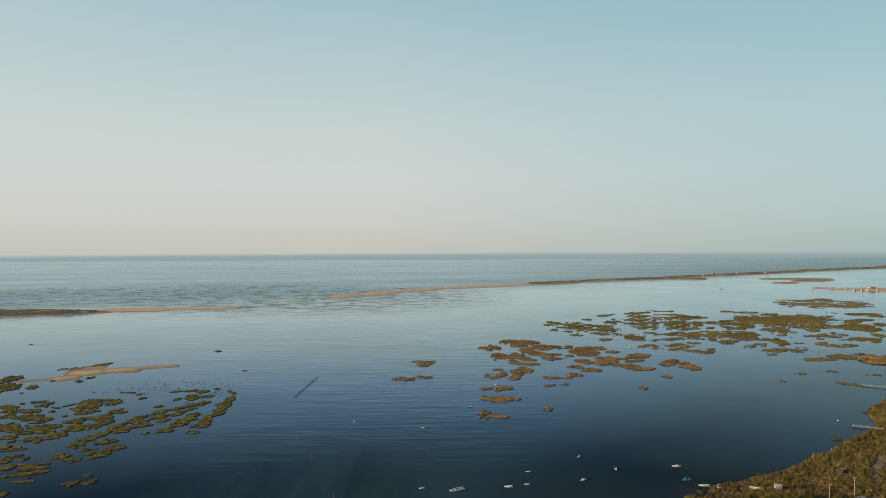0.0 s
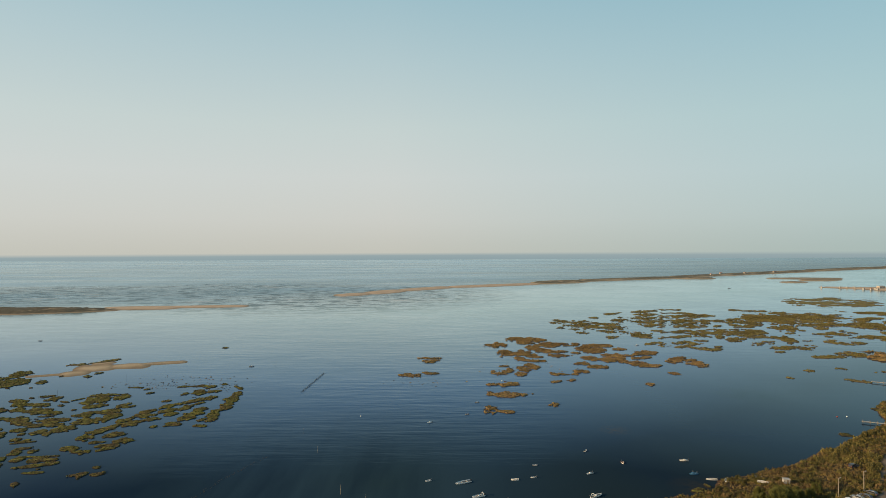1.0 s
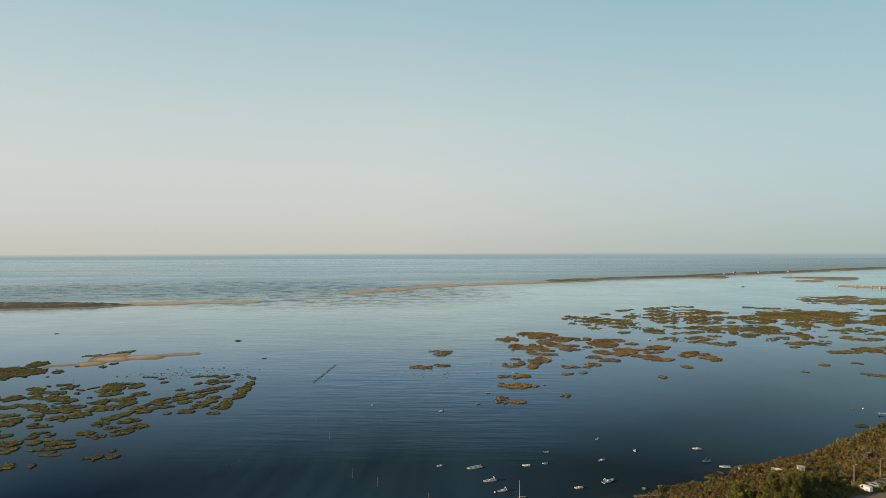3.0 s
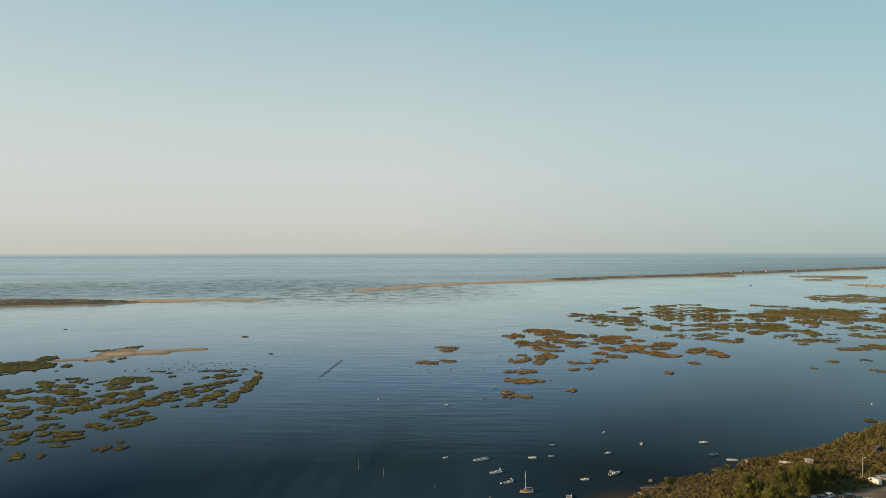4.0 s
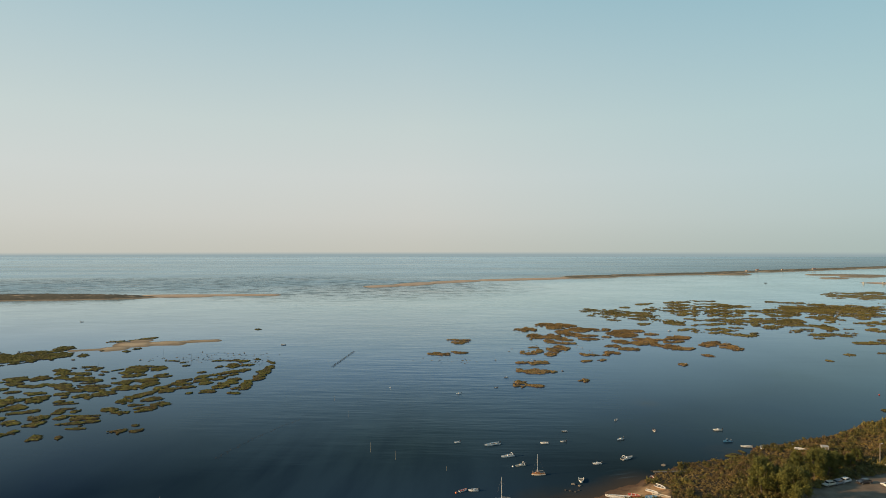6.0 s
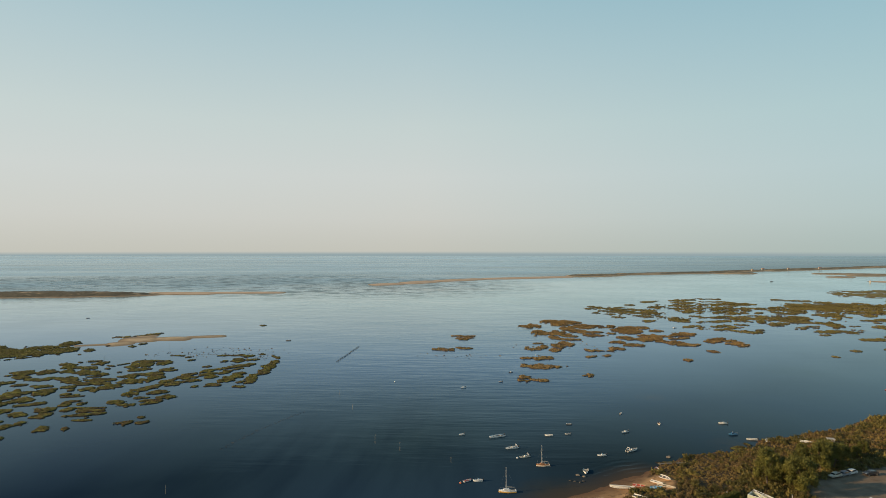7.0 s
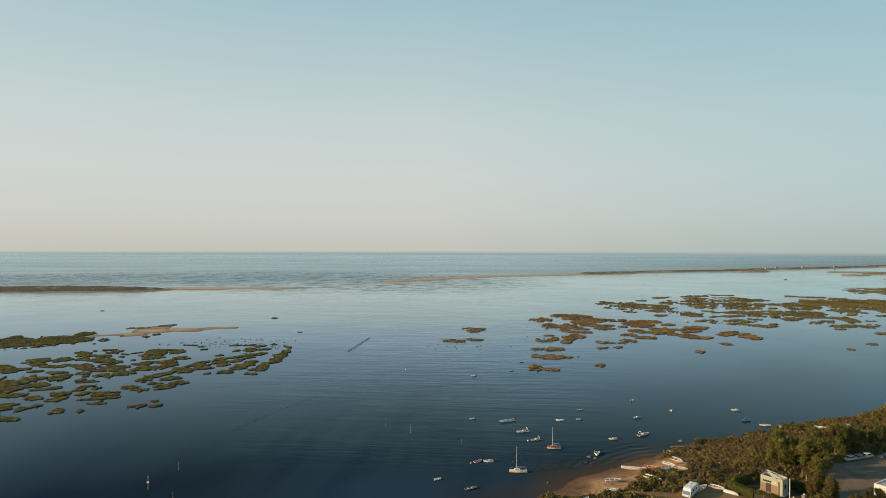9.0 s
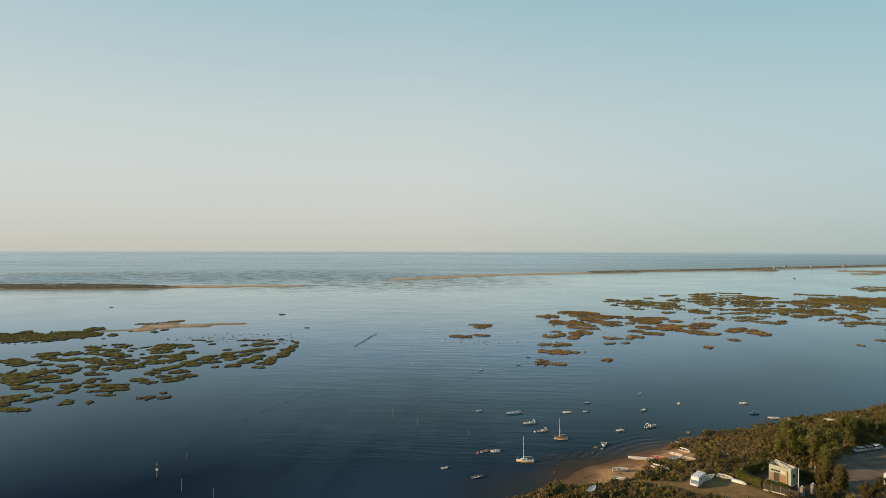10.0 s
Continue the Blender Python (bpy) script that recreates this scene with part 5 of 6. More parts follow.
def make_beached():
    g = "boats drawn up on the beach"
    make_boat("rowing_boat", ashore(40.9, 179.2, 174), "long white rowing boat on wet sand", 7.0, 1.7, 0.6, band=CREAM, floor=GREYWOOD, seats=3, group=g)
    make_boat("rowing_boat", ashore(32.7, 168.8, 2), "old white rowing boat on the sand", 5.0, 1.6, 0.6, hull=CREAM, band=WHITE, floor=GREYWOOD, group=g, k=0.87)
    make_boat("rowing_boat", ashore(31.1, 161.3, 176), "white dinghy at the edge of the scrub", 3.7, 1.5, 0.45, floor=WHITE, seats=1, group=g)
    make_boat("rowing_boat", ashore(22.5, 151.8, 62, 0.75), "white dinghy lying in the saltbush", 3.9, 1.35, 0.45, floor=WHITE, seats=1, group=g)
    make_boat("rowing_boat", ashore(43.3, 168.1, -42, 0.55), "white rowing boat half hidden in saltbush", 4.9, 1.5, 0.5, floor=INSIDE, group=g)
    make_boat("rowing_boat", ashore(54.8, 194.0, 80), "red and white dinghy at the waterline", 3.4, 1.5, 0.5, band=RED, floor=RED, group=g)
    make_boat("rowing_boat", ashore(55.0, 185.8, -52, 0.3, 25), "narrow grey white dinghy tipped on its side", 3.6, 1.2, 0.45, hull=WHITE, group=g)
    make_boat("canoe", ashore(51.4, 182.2, -40, 0.25, 4), "long thin white canoe", 3.6, 0.9, 0.35, hull=WHITE, seats=1, group=g, category="canoe")
    make_boat("canoe", ashore(52.9, 178.0, -30, 0.25, 4), "long thin cream canoe with a flat deck", 5.0, 0.9, 0.35, hull=CREAM, seats=1, group=g, category="canoe")
    make_boat("rowing_boat", ashore(49.8, 176.8, 10, 0.15), "pale blue rowing boat under a torn cover", 3.4, 1.4, 0.45, hull=PALEBLUE, floor=PALEBLUE, group=g)
    make_boat("rowing_boat", ashore(45.6, 179.8, -20, 0.12), "faded red rowing boat on the sand", 3.6, 1.3, 0.45, hull=RED, band=CREAM, floor=RED, group=g)
    make_boat("rowing_boat", ashore(54.2, 162.4, 40), "white rowing boat beside the motorhome", 4.6, 1.6, 0.55, floor=GREYWOOD, group=g)
    make_boat("rowing_boat", ashore(58.6, 163.6, -40), "white rowing boat on the dirt track", 3.8, 1.3, 0.45, floor=GREYWOOD, seats=3, group=g)
    up = pose(61.1, 160.5, ground_at(61.1, 160.5) + 0.52, 180, 0, -42)
    make_boat("rowing_boat", up, "upturned white rowing boat by the hedge", 3.4, 1.2, 0.45, group=g, flipped=True)
    make_boat("rowing_boat", ashore(104.2, 227.1, 60), "white dinghy drawn onto the marsh", 3.6, 1.7, 0.5, floor=GREYWOOD, group=g, k=0.8)
    make_boat("rowing_boat", ashore(115.0, 221.9, -25, 0.5), "white rowing boat lying in the scrub", 5.0, 1.6, 0.5, floor=CREAM, group=g, k=0.75)
    make_boat("rowing_boat", ashore(116.7, 229.4, -8, 0.4), "narrow white canoe lying in the scrub", 4.6, 0.9, 0.4, group=g, k=0.75)


make_moored()
make_beached()


# ---- stakes, buoys, jetties ----
def make_stake(x, y, high, lean=0.0, mat=STAKE, sign=False, thick=0.055):
    pole = thing("marker_pole", pose(x, y, 0, lean, lean * 0.6, 0), "thin bleached wooden channel pole standing in the water" if not sign else "channel pole with a small pale board", "pole", "channel poles")
    bm = bmesh.new()
    rod(bm, (0, 0, -1.0), (0, 0, high), thick, thick * 0.75, 7)
    part("shaft", bm, mat, pole)
    if sign:
        bm = bmesh.new()
        box(bm, (0, -0.08, high * 0.62), (0.7, 0.05, 0.5))
        part("board", bm, WHITE, pole)
        bm = bmesh.new()
        box(bm, (0, 0, high + 0.2), (0.25, 0.25, 0.4), taper=0.5)
        part("topmark", bm, STAKE, pole)
    return pole


def make_markers():
    poles = [(-92.2, 166.8, 2.4), (-81.4, 144.4, 3.2), (-71.0, 140.6, 2.6), (-39.7, 215.3, 3.6), (-29.5, 207.8, 3.2), (-57.7, 259.7, 3.0),
             (-70.4, 287.1, 2.8), (-11.0, 198.1, 1.6), (-194.0, 392.8, 4.0), (-225.6, 415.4, 3.0), (-240.5, 364.2, 3.4), (-135.1, 463.0, 2.6)]
    for k, (x, y, h) in enumerate(poles):
        make_stake(x, y, h, (k * 37 % 7 - 3) * 0.8, DARKSTAKE if k > 7 else STAKE)
    make_stake(-93.0, 152.7, 3.4, 0, STAKE, True, 0.09)
    for x, y, mat, word in ((34.9, 402.8, WHITE, "white"), (-47.4, 316.6, WHITE, "white"), (-7.2, 180.3, ORANGE, "orange"), (201.9, 314.5, RED, "red"),
                            (206.9, 314.4, WHITE, "white"), (11.2, 203.3, WHITE, "white"), (14.6, 166.9, GREYWOOD, "brown")):
        b = thing("mooring_buoy", pose(x, y, 0.1), f"round {word} mooring buoy floating on the lagoon", "buoy", "mooring buoys")
        r = 0.2 if y < 170 else 0.36 if y < 250 else 0.4
        bm = bmesh.new()
        ball(bm, (0, 0, 0.05), (r, r, r * 0.85))
        part("float", bm, mat, b)
        bm = bmesh.new()
        rod(bm, (0, 0, r * 0.7), (0, 0, r * 1.35), r * 0.12)
        part("ring_post", bm, ALU, b)
    # a double row of stakes across the channel
    rng = random.Random(8)
    fence = thing("stake_fence", pose(0, 0, 0), "dark row of oyster stakes standing close in the channel", "stake fence")
    for k in range(46):
        s = k / 45
        x, y = -92.3 + 1.9 * s + rng.uniform(-0.5, 0.5), 371 + 58 * s
        bm = bmesh.new()
        rod(bm, (x, y, -0.8), (x + rng.uniform(-0.15, 0.15), y, 0.35 + rng.random() * 0.4), 0.1, 0.08, 5)
        part("stake", bm, DARKSTAKE, fence)
    for side in (-0.5, 0.5):
        bm = bmesh.new()
        rod(bm, (-92.3 + side, 371, 0.28), (-90.4 + side, 429, 0.28), 0.06)
        part("rail", bm, DARKSTAKE, fence)
    # low rows of shellfish racks just breaking the surface
    bm = bmesh.new()
    for k in range(150):
        s = k / 149
        x, y = -92.7 + 14.3 * s**1.4 + rng.uniform(-0.9, 0.9), 205 + 50 * s + rng.uniform(-0.6, 0.6)
        rod(bm, (x, y, -0.5), (x + rng.uniform(-0.1, 0.1), y, 0.05 + 0.14 * rng.random()), 0.08, 0.06, 4)
    ob = part("shellfish_stakes", bm, DARKSTAKE, None)
    tagged(ob, "long row of short shellfish stakes just above the surface", "stakes", kind="stuff")


def make_jetty(a, b, high, wide, label, wood=None, post=0.7):
    (ax, ay), (bx, by) = a, b
    length = math.hypot(bx - ax, by - ay)
    jetty = thing("jetty", pose(ax, ay, 0, 0, 0, math.degrees(math.atan2(by - ay, bx - ax))), label, "jetty")
    n = max(int(length / 0.8), 4)
    me = None
    for k in range(n):
        x = (k + 0.5) * length / n
        if me is None:
            bm = bmesh.new()
            box(bm, (0, 0, 0), (length / n * 0.86, wide, 0.09))
            first = part("plank", bm, wood or CONCRETE, jetty)
            first.location = (x, 0, high)
            me = first.data
        else:
            ob = new("plank", me)
            ob.parent, ob.location = jetty, (x, 0, high + 0.015 * math.sin(k * 2.3))
    for x in np.arange(0.6, length, 3.0):
        for y in (-wide / 2 + 0.1, wide / 2 - 0.1):
            bm = bmesh.new()
            rod(bm, (x, y, -1.2), (x, y, high + post), 0.11, 0.1)
            part("pile", bm, GREYWOOD, jetty)
    for y in (-wide / 2 + 0.15, wide / 2 - 0.15):
        bm = bmesh.new()
        box(bm, (length / 2, y, high - 0.12), (length, 0.12, 0.16))
        part("beam", bm, GREYWOOD, jetty)
    return jetty


make_markers()
make_jetty((207.0, 303.5), (219.5, 297.0), 0.9, 1.3, "short pale plank jetty on piles by the marsh")
make_jetty((275.3, 394.3), (300.0, 376.0), 0.9, 1.5, "long pale plank pier with piles over the water")
make_jetty((57.0, 200.0), (68.0, 201.5), 0.5, 0.8, "low grey landing stage at the marsh edge", GREYWOOD, 0.06)


def make_rocks():
    for k, (x, y, r, mat) in enumerate([(29.3, 189.2, 0.7, GREYWOOD), (31.0, 188.0, 0.55, GREYWOOD), (27.6, 183.8, 0.5, DARKSTAKE), (29.0, 183.2, 0.45, DARKSTAKE),
                                        (26.2, 184.4, 0.4, DARKSTAKE), (30.2, 184.4, 0.4, DARKSTAKE), (62.6, 207.5, 0.9, GREYWOOD)]):
        bm = bmesh.new()
        ball(bm, (0, 0, 0.08), (r, r * 0.75, r * 0.5), 0.5, k)
        ob = part("rock", bm, mat)
        ob.location = (x, y, 0)
        tagged(ob, "weedy brown rock breaking the shallow water", "rock", "rocks off the beach")
    for k, row in enumerate([(87.0, 217.6, 93.0, 219.4, 5), (94.3, 222.5, 96.3, 222.9, 2), (183.5, 283.5, 190.5, 282.0, 7), (229.5, 329.0, 235, 325, 9), (57.5, 201.8, 66, 203.2, 3)]):
        for ob in island("marsh_islet", row, 420 + k, MARSH_DARK, 0.35, ragged=0.6, carve=0.25, bumps=0.2, res=0.5):
            tagged(ob, "little brown marsh islet just off the shore", "marsh islet", "marsh islets off the shore")


make_rocks()

make_marsh_grass()


# ---- the yard on the shore ----
def make_house():
    """A small unfinished pavilion: rendered walls, timber panels, an open steel roof frame."""
    turn = math.degrees(math.atan2(159.6 - 163.66, 73.51 - 69.86))
    z = ground_at(73.0, 163.5)
    house = thing("pavilion", pose(69.86, 163.66, z, 0, 0, turn), "small pale rendered pavilion with an open steel roof frame", "building")
    L, D, H = 5.5, 3.1, 4.0
    render = painted("cream_render", (0.41, 0.42, 0.30), 0.9, wear=0.3, scale=0.8)
    timber = painted("tan_timber_panel", (0.30, 0.19, 0.10), 0.7, wear=0.3, scale=1.2)
    steel = painted("white_steel", (0.66, 0.66, 0.63), 0.5, wear=0.25)

    def slab(name, boxes, mat, parent, label=""):
        bm = bmesh.new()
        for c, s in boxes:
            box(bm, c, s)
        return part(name, bm, mat, parent, label)

    t = 0.22
    front = slab("wall", [((0.65, t / 2, 1.2), (1.3, t, 2.4)), ((4.1, t / 2, 1.2), (2.8, t, 2.4)), ((L / 2, t / 2, 2.5), (L, t, 0.2)),
                          ((0.25, t / 2, 2.85), (0.5, t, 0.5)), ((4.15, t / 2, 2.85), (2.7, t, 0.5)), ((L / 2, t / 2, 3.55), (L, t, 0.9))], render, house)
    slab("timber_panel", [((0.68, -0.025, 1.15), (1.1, 0.05, 2.1))], timber, front, "tan timber cladding panel")
    slab("timber_panel", [((3.5, -0.025, 1.15), (1.5, 0.05, 2.1))], timber, front, "tan timber cladding panel")
    slab("column", [((4.62, -0.06, 1.75), (0.26, 0.12, 3.5))], painted("red_brown_column", (0.17, 0.06, 0.03), 0.7), front, "red brown column")
    slab("door", [((2.0, 0.12, 1.2), (1.36, 0.06, 2.36))], painted("dark_door", (0.05, 0.04, 0.035), 0.5), house, "dark recessed double door")
    strip = slab("window", [((1.65, 0.14, 2.85), (2.26, 0.05, 0.46))], GLASS_DARK, house, "long dark strip window")
    for k in range(5):
        slab("mullion", [((0.55 + 0.55 * k, 0.08, 2.85), (0.05, 0.08, 0.46))], steel, strip)
    sign = slab("sign", [((3.5, -0.03, 2.9), (0.85, 0.04, 0.45))], WHITE, house, "small pale sign board")
    for k in range(2):
        slab("bar", [((3.5, -0.056, 2.98 - 0.18 * k), (0.6 - 0.2 * k, 0.008, 0.06))], GREYWOOD, sign)
    slab("wall", [((L / 2, D - t / 2, H / 2), (L, t, H))], render, house)
    slab("wall", [((t / 2, D / 2, H / 2), (t, D - 2 * t - 0.01, H))], render, house)
    side = slab("wall", [((L - t / 2, D / 2, H / 2), (t, D - 2 * t - 0.01, H))], render, house)
    slab("window", [((L + 0.01, D / 2, 2.2), (0.06, 0.9, 1.0))], GLASS_DARK, side)
    slab("floor_slab", [((L / 2, D / 2, 0.04), (L + 0.8, D + 0.8, 0.1))], CONCRETE, house)
    # no deck is seen here: a black sheet stands in for the interior's shadow
    slab("interior_shade_sheet", [((L / 2, D / 2, H - 0.75), (L - 2 * t - 0.02, D - 2 * t - 0.02, 0.08))], RUBBER, house, "black sheet added below the frame for the shade inside")
    # roof frame: wall plates, raking beams and open trusses
    e = H + 0.07
    high = (0.4, D - 0.2, H + 0.75)
    for a, b in (((0.1, 0.1, e), high), (high, (L * 0.62, 0.1, e)), (high, (L - 0.1, 0.1, e)), (high, (L - 0.1, D - 0.1, e)), ((0.4, D - 0.2, H), high),
                 ((0.1, 0.1, e), (L - 0.1, 0.1, e)), ((0.1, 0.1, e), (0.1, D - 0.1, e)), ((L - 0.1, 0.1, e), (L - 0.1, D - 0.1, e)), ((0.1, D - 0.1, e), (L - 0.1, D - 0.1, e)),
                 ((L * 0.62, 0.1, e), (L * 0.5, D - 0.2, H + 0.4)), ((L * 0.5, D - 0.2, H), (L * 0.5, D - 0.2, H + 0.4))):
        bm = bmesh.new()
        rod(bm, a, b, 0.065, sides=4)
        part("roof_beam", bm, steel, house, "white steel roof beam")
    return house


def hedge_row(a, b, wide, high, mat, label):
    """A clipped hedge: a solid dark core under thousands of small leaf sprays."""
    (ax, ay), (bx, by) = a, b
    length = math.hypot(bx - ax, by - ay)
    turn = math.degrees(math.atan2(by - ay, bx - ax))
    z = ground_at((ax + bx) / 2, (ay + by) / 2)
    hedge = thing("hedge", pose(ax, ay, z - 0.1, 0, 0, turn), label, "hedge", "hedges round the yard")
    bm = bmesh.new()
    box(bm, (length / 2, 0, high * 0.46), (length - 0.2, wide - 0.35, high * 0.88), taper=0.9, bevel=0.1)
    part("hedge_body", bm, mat, hedge)
    rng = np.random.default_rng(int(ax * 10))
    n = int(length * 420)
    x = rng.random(n) * length
    face = rng.random(n)
    y = np.where(face < 0.4, -wide / 2, np.where(face < 0.6, wide / 2, (rng.random(n) - 0.5) * wide)) + rng.normal(0, 0.07, n)
    zz = np.where(face < 0.6, rng.random(n) * high, high) + rng.normal(0, 0.09, n) + 0.12 * np.sin(x * 2.1)
    out = np.stack([0 * x, np.where(face < 0.4, -1.0, np.where(face < 0.6, 1.0, 0.0)), np.where(face < 0.6, 0.2, 1.0)], -1)
    leaf_mesh("foliage", np.stack([x, y, zz], -1), 0.11, rng, mat, hedge, out, 0.5 + 0.5 * np.sin(x * 1.7) * np.sin(zz * 2.3 + x))
    return hedge


def leaf_mesh(name, centres, size, rng, mat, parent, out, tone):
    n = len(centres)
    d1, d2 = leaf_axes(rng, out)
    s = size * (0.6 + 0.8 * rng.random(n))[:, None]
    v = np.stack([centres - d1 * s, centres + d2 * s * 0.6, centres + d1 * s, centres - d2 * s * 0.6], 1).reshape(-1, 3)
    me = bpy.data.meshes.new(name)
    me.from_pydata(v.tolist(), [], np.arange(4 * n).reshape(n, 4).tolist())
    me.attributes.new("tone", "FLOAT", "POINT").data.foreach_set("value", np.repeat(tone, 4))
    me.materials.append(mat)
    ob = new(name, me)
    ob.parent = parent
    return ob


HEDGE = leafy("cypress_hedge", (0.018, 0.023, 0.006), (0.06, 0.067, 0.014), (0.125, 0.118, 0.026), 0.4)
OLIVE = leafy("olive_crown", (0.013, 0.014, 0.005), (0.06, 0.052, 0.015), (0.135, 0.103, 0.028), 0.35)
TREE = leafy("pine_crown", (0.018, 0.024, 0.007), (0.085, 0.09, 0.02), (0.20, 0.178, 0.04), 0.35)
BARK = painted("grey_brown_bark", (0.11, 0.075, 0.048), 0.95, wear=0.5, scale=2)


def make_tree(seed, high, radius, leaves=None):
    """A broad tree: a bent trunk that forks into limbs, each carrying loose masses of leaves with gaps between."""
    rng = np.random.default_rng(seed)
    tree = thing("tree", pose(0, 0, 0), "broad tree with a dense dark green crown", "tree", "trees by the car park")
    bm = bmesh.new()
    fork = Vector((rng.normal(0, 0.25), rng.normal(0, 0.25), high * 0.32))
    rod(bm, (0, 0, -0.3), fork * 0.55, 0.26, 0.21, 8)
    rod(bm, fork * 0.54, fork, 0.21, 0.17, 8)
    part("trunk", bm, BARK, tree)
    clumps = []
    for k in range(20):
        a = k * 2.4 + rng.normal(0, 0.3)
        up = 0.27 + 0.68 * (k + 0.5) / 20
        wide = radius * (1 - ((up - 0.5) / 0.52) ** 2) ** 0.5 if abs(up - 0.5) < 0.5 else 0.3 * radius
        far = wide * (0.45 + 0.5 * rng.random())
        tip = Vector((far * math.cos(a), far * math.sin(a), high * (up + 0.05 * rng.normal())))
        if k % 2 == 0:
            mid = fork.lerp(tip, 0.5) + Vector((0, 0, 0.25))
            bm = bmesh.new()
            rod(bm, fork, mid, 0.11, 0.07, 6)
            rod(bm, mid, tip, 0.07, 0.025, 5)
            part("limb", bm, BARK, tree)
        clumps.append((np.array(tip), radius * (0.20 + 0.17 * rng.random())))
    spots = []
    for c, r in clumps:
        n = int(760 * (r / 1.2) ** 2) + 60
        d = rng.normal(size=(n, 3))
        d /= np.linalg.norm(d, axis=1)[:, None]
        lump = 1 + 0.25 * np.sin(5 * d[:, 0] + c[0]) * np.sin(4 * d[:, 1] + c[1] * 2) + 0.2 * np.sin(9 * d[:, 2] + c[2])
        p = c + d * (r * lump * (0.55 + 0.6 * rng.random(n) ** 1.5))[:, None] * np.array([1, 1, 1.15])
        spots.append(np.column_stack([p, d + np.array([0, 0, 0.15]), np.full(n, rng.random())]))
    spots = np.concatenate(spots)
    spots = spots[spots[:, 2] > high * 0.16]
    leaf_mesh("crown", spots[:, :3], 0.16, rng, leaves or TREE, tree, spots[:, 3:6], spots[:, 6])
    return tree


def make_trees():
    kinds = [make_tree(11, 9.0, 3.7), make_tree(12, 7.8, 3.3), make_tree(13, 10.0, 4.0), make_tree(14, 5.2, 3.0, OLIVE)]
    rows = [(82.7, 180.6, 0, 1.15, 0), (89.1, 174.5, 2, 1.12, 80), (90.5, 183.5, 1, 0.95, 200), (104.6, 193.5, 0, 1.0, 310), (100.0, 196.0, 1, 0.75, 250),
            (110.1, 196.5, 2, 0.9, 20), (116.9, 202.5, 1, 0.72, 100), (123.0, 206.0, 0, 0.5, 170), (128.0, 211.0, 1, 0.5, 330), (105.5, 206.0, 1, 0.6, 12), (82.8, 158.6, 3, 1.18, 10),
            (88.5, 152.8, 3, 0.7, 60), (95.1, 157.6, 3, 0.66, 220), (81.9, 164.9, 3, 0.4, 70), (77.4, 152.0, 3, 0.5, 45), (99.0, 151.0, 3, 0.85, 290), (92.0, 150.0, 3, 0.65, 130)]
    first = set()
    for x, y, k, size, turn in rows:
        m = pose(x, y, ground_at(x, y) - 0.05, 0, 0, turn)
        if k not in first:
            first.add(k)
            kinds[k].matrix_world = m @ Matrix.Scale(size, 4)
            ob = kinds[k]
        else:
            ob = copy_thing(kinds[k], m)
            ob.matrix_basis = m @ Matrix.Scale(size, 4)
        if k == 3:
            tagged(ob, "rounded low tree with olive green leaves")


def make_fence():
    a, b = Vector((65.4, 156.4)), Vector((71.6, 151.8))
    way = (b - a).normalized()
    turn = math.degrees(math.atan2(way.y, way.x))
    z = ground_at(68.5, 154.0)
    fence = thing("board_fence", pose(a.x, a.y, z, 0, 0, turn), "dark board fence on a low pale wall", "fence")
    n = 4
    w = (b - a).length / n
    bm = bmesh.new()
    box(bm, (n * w / 2, -0.02, 0.1), (n * w, 0.22, 0.42))
    part("plinth", bm, CONCRETE, fence, "low pale plinth")
    board = painted("brown_fence_board", (0.045, 0.034, 0.02), 0.85, wear=0.4, scale=2)
    plank = None
    for k in range(n):
        for j in range(11):
            x = k * w + 0.12 + j * (w - 0.2) / 11 + 0.07
            if plank is None:
                bm = bmesh.new()
                box(bm, (0, 0, 0.95), ((w - 0.2) / 11 * 0.92, 0.05, 1.6))
                plank = part("plank", bm, board, fence)
                plank.location.x = x
            else:
                ob = new("plank", plank.data)
                ob.parent, ob.location = fence, (x, 0.012 * (j % 2), 0.02 * math.sin(j * 3.1 + k))
    for k in range(n + 1):
        bm = bmesh.new()
        box(bm, (k * w, 0.02, 0.95), (0.12, 0.12, 2.0))
        part("post", bm, GREYWOOD, fence)
    return fence


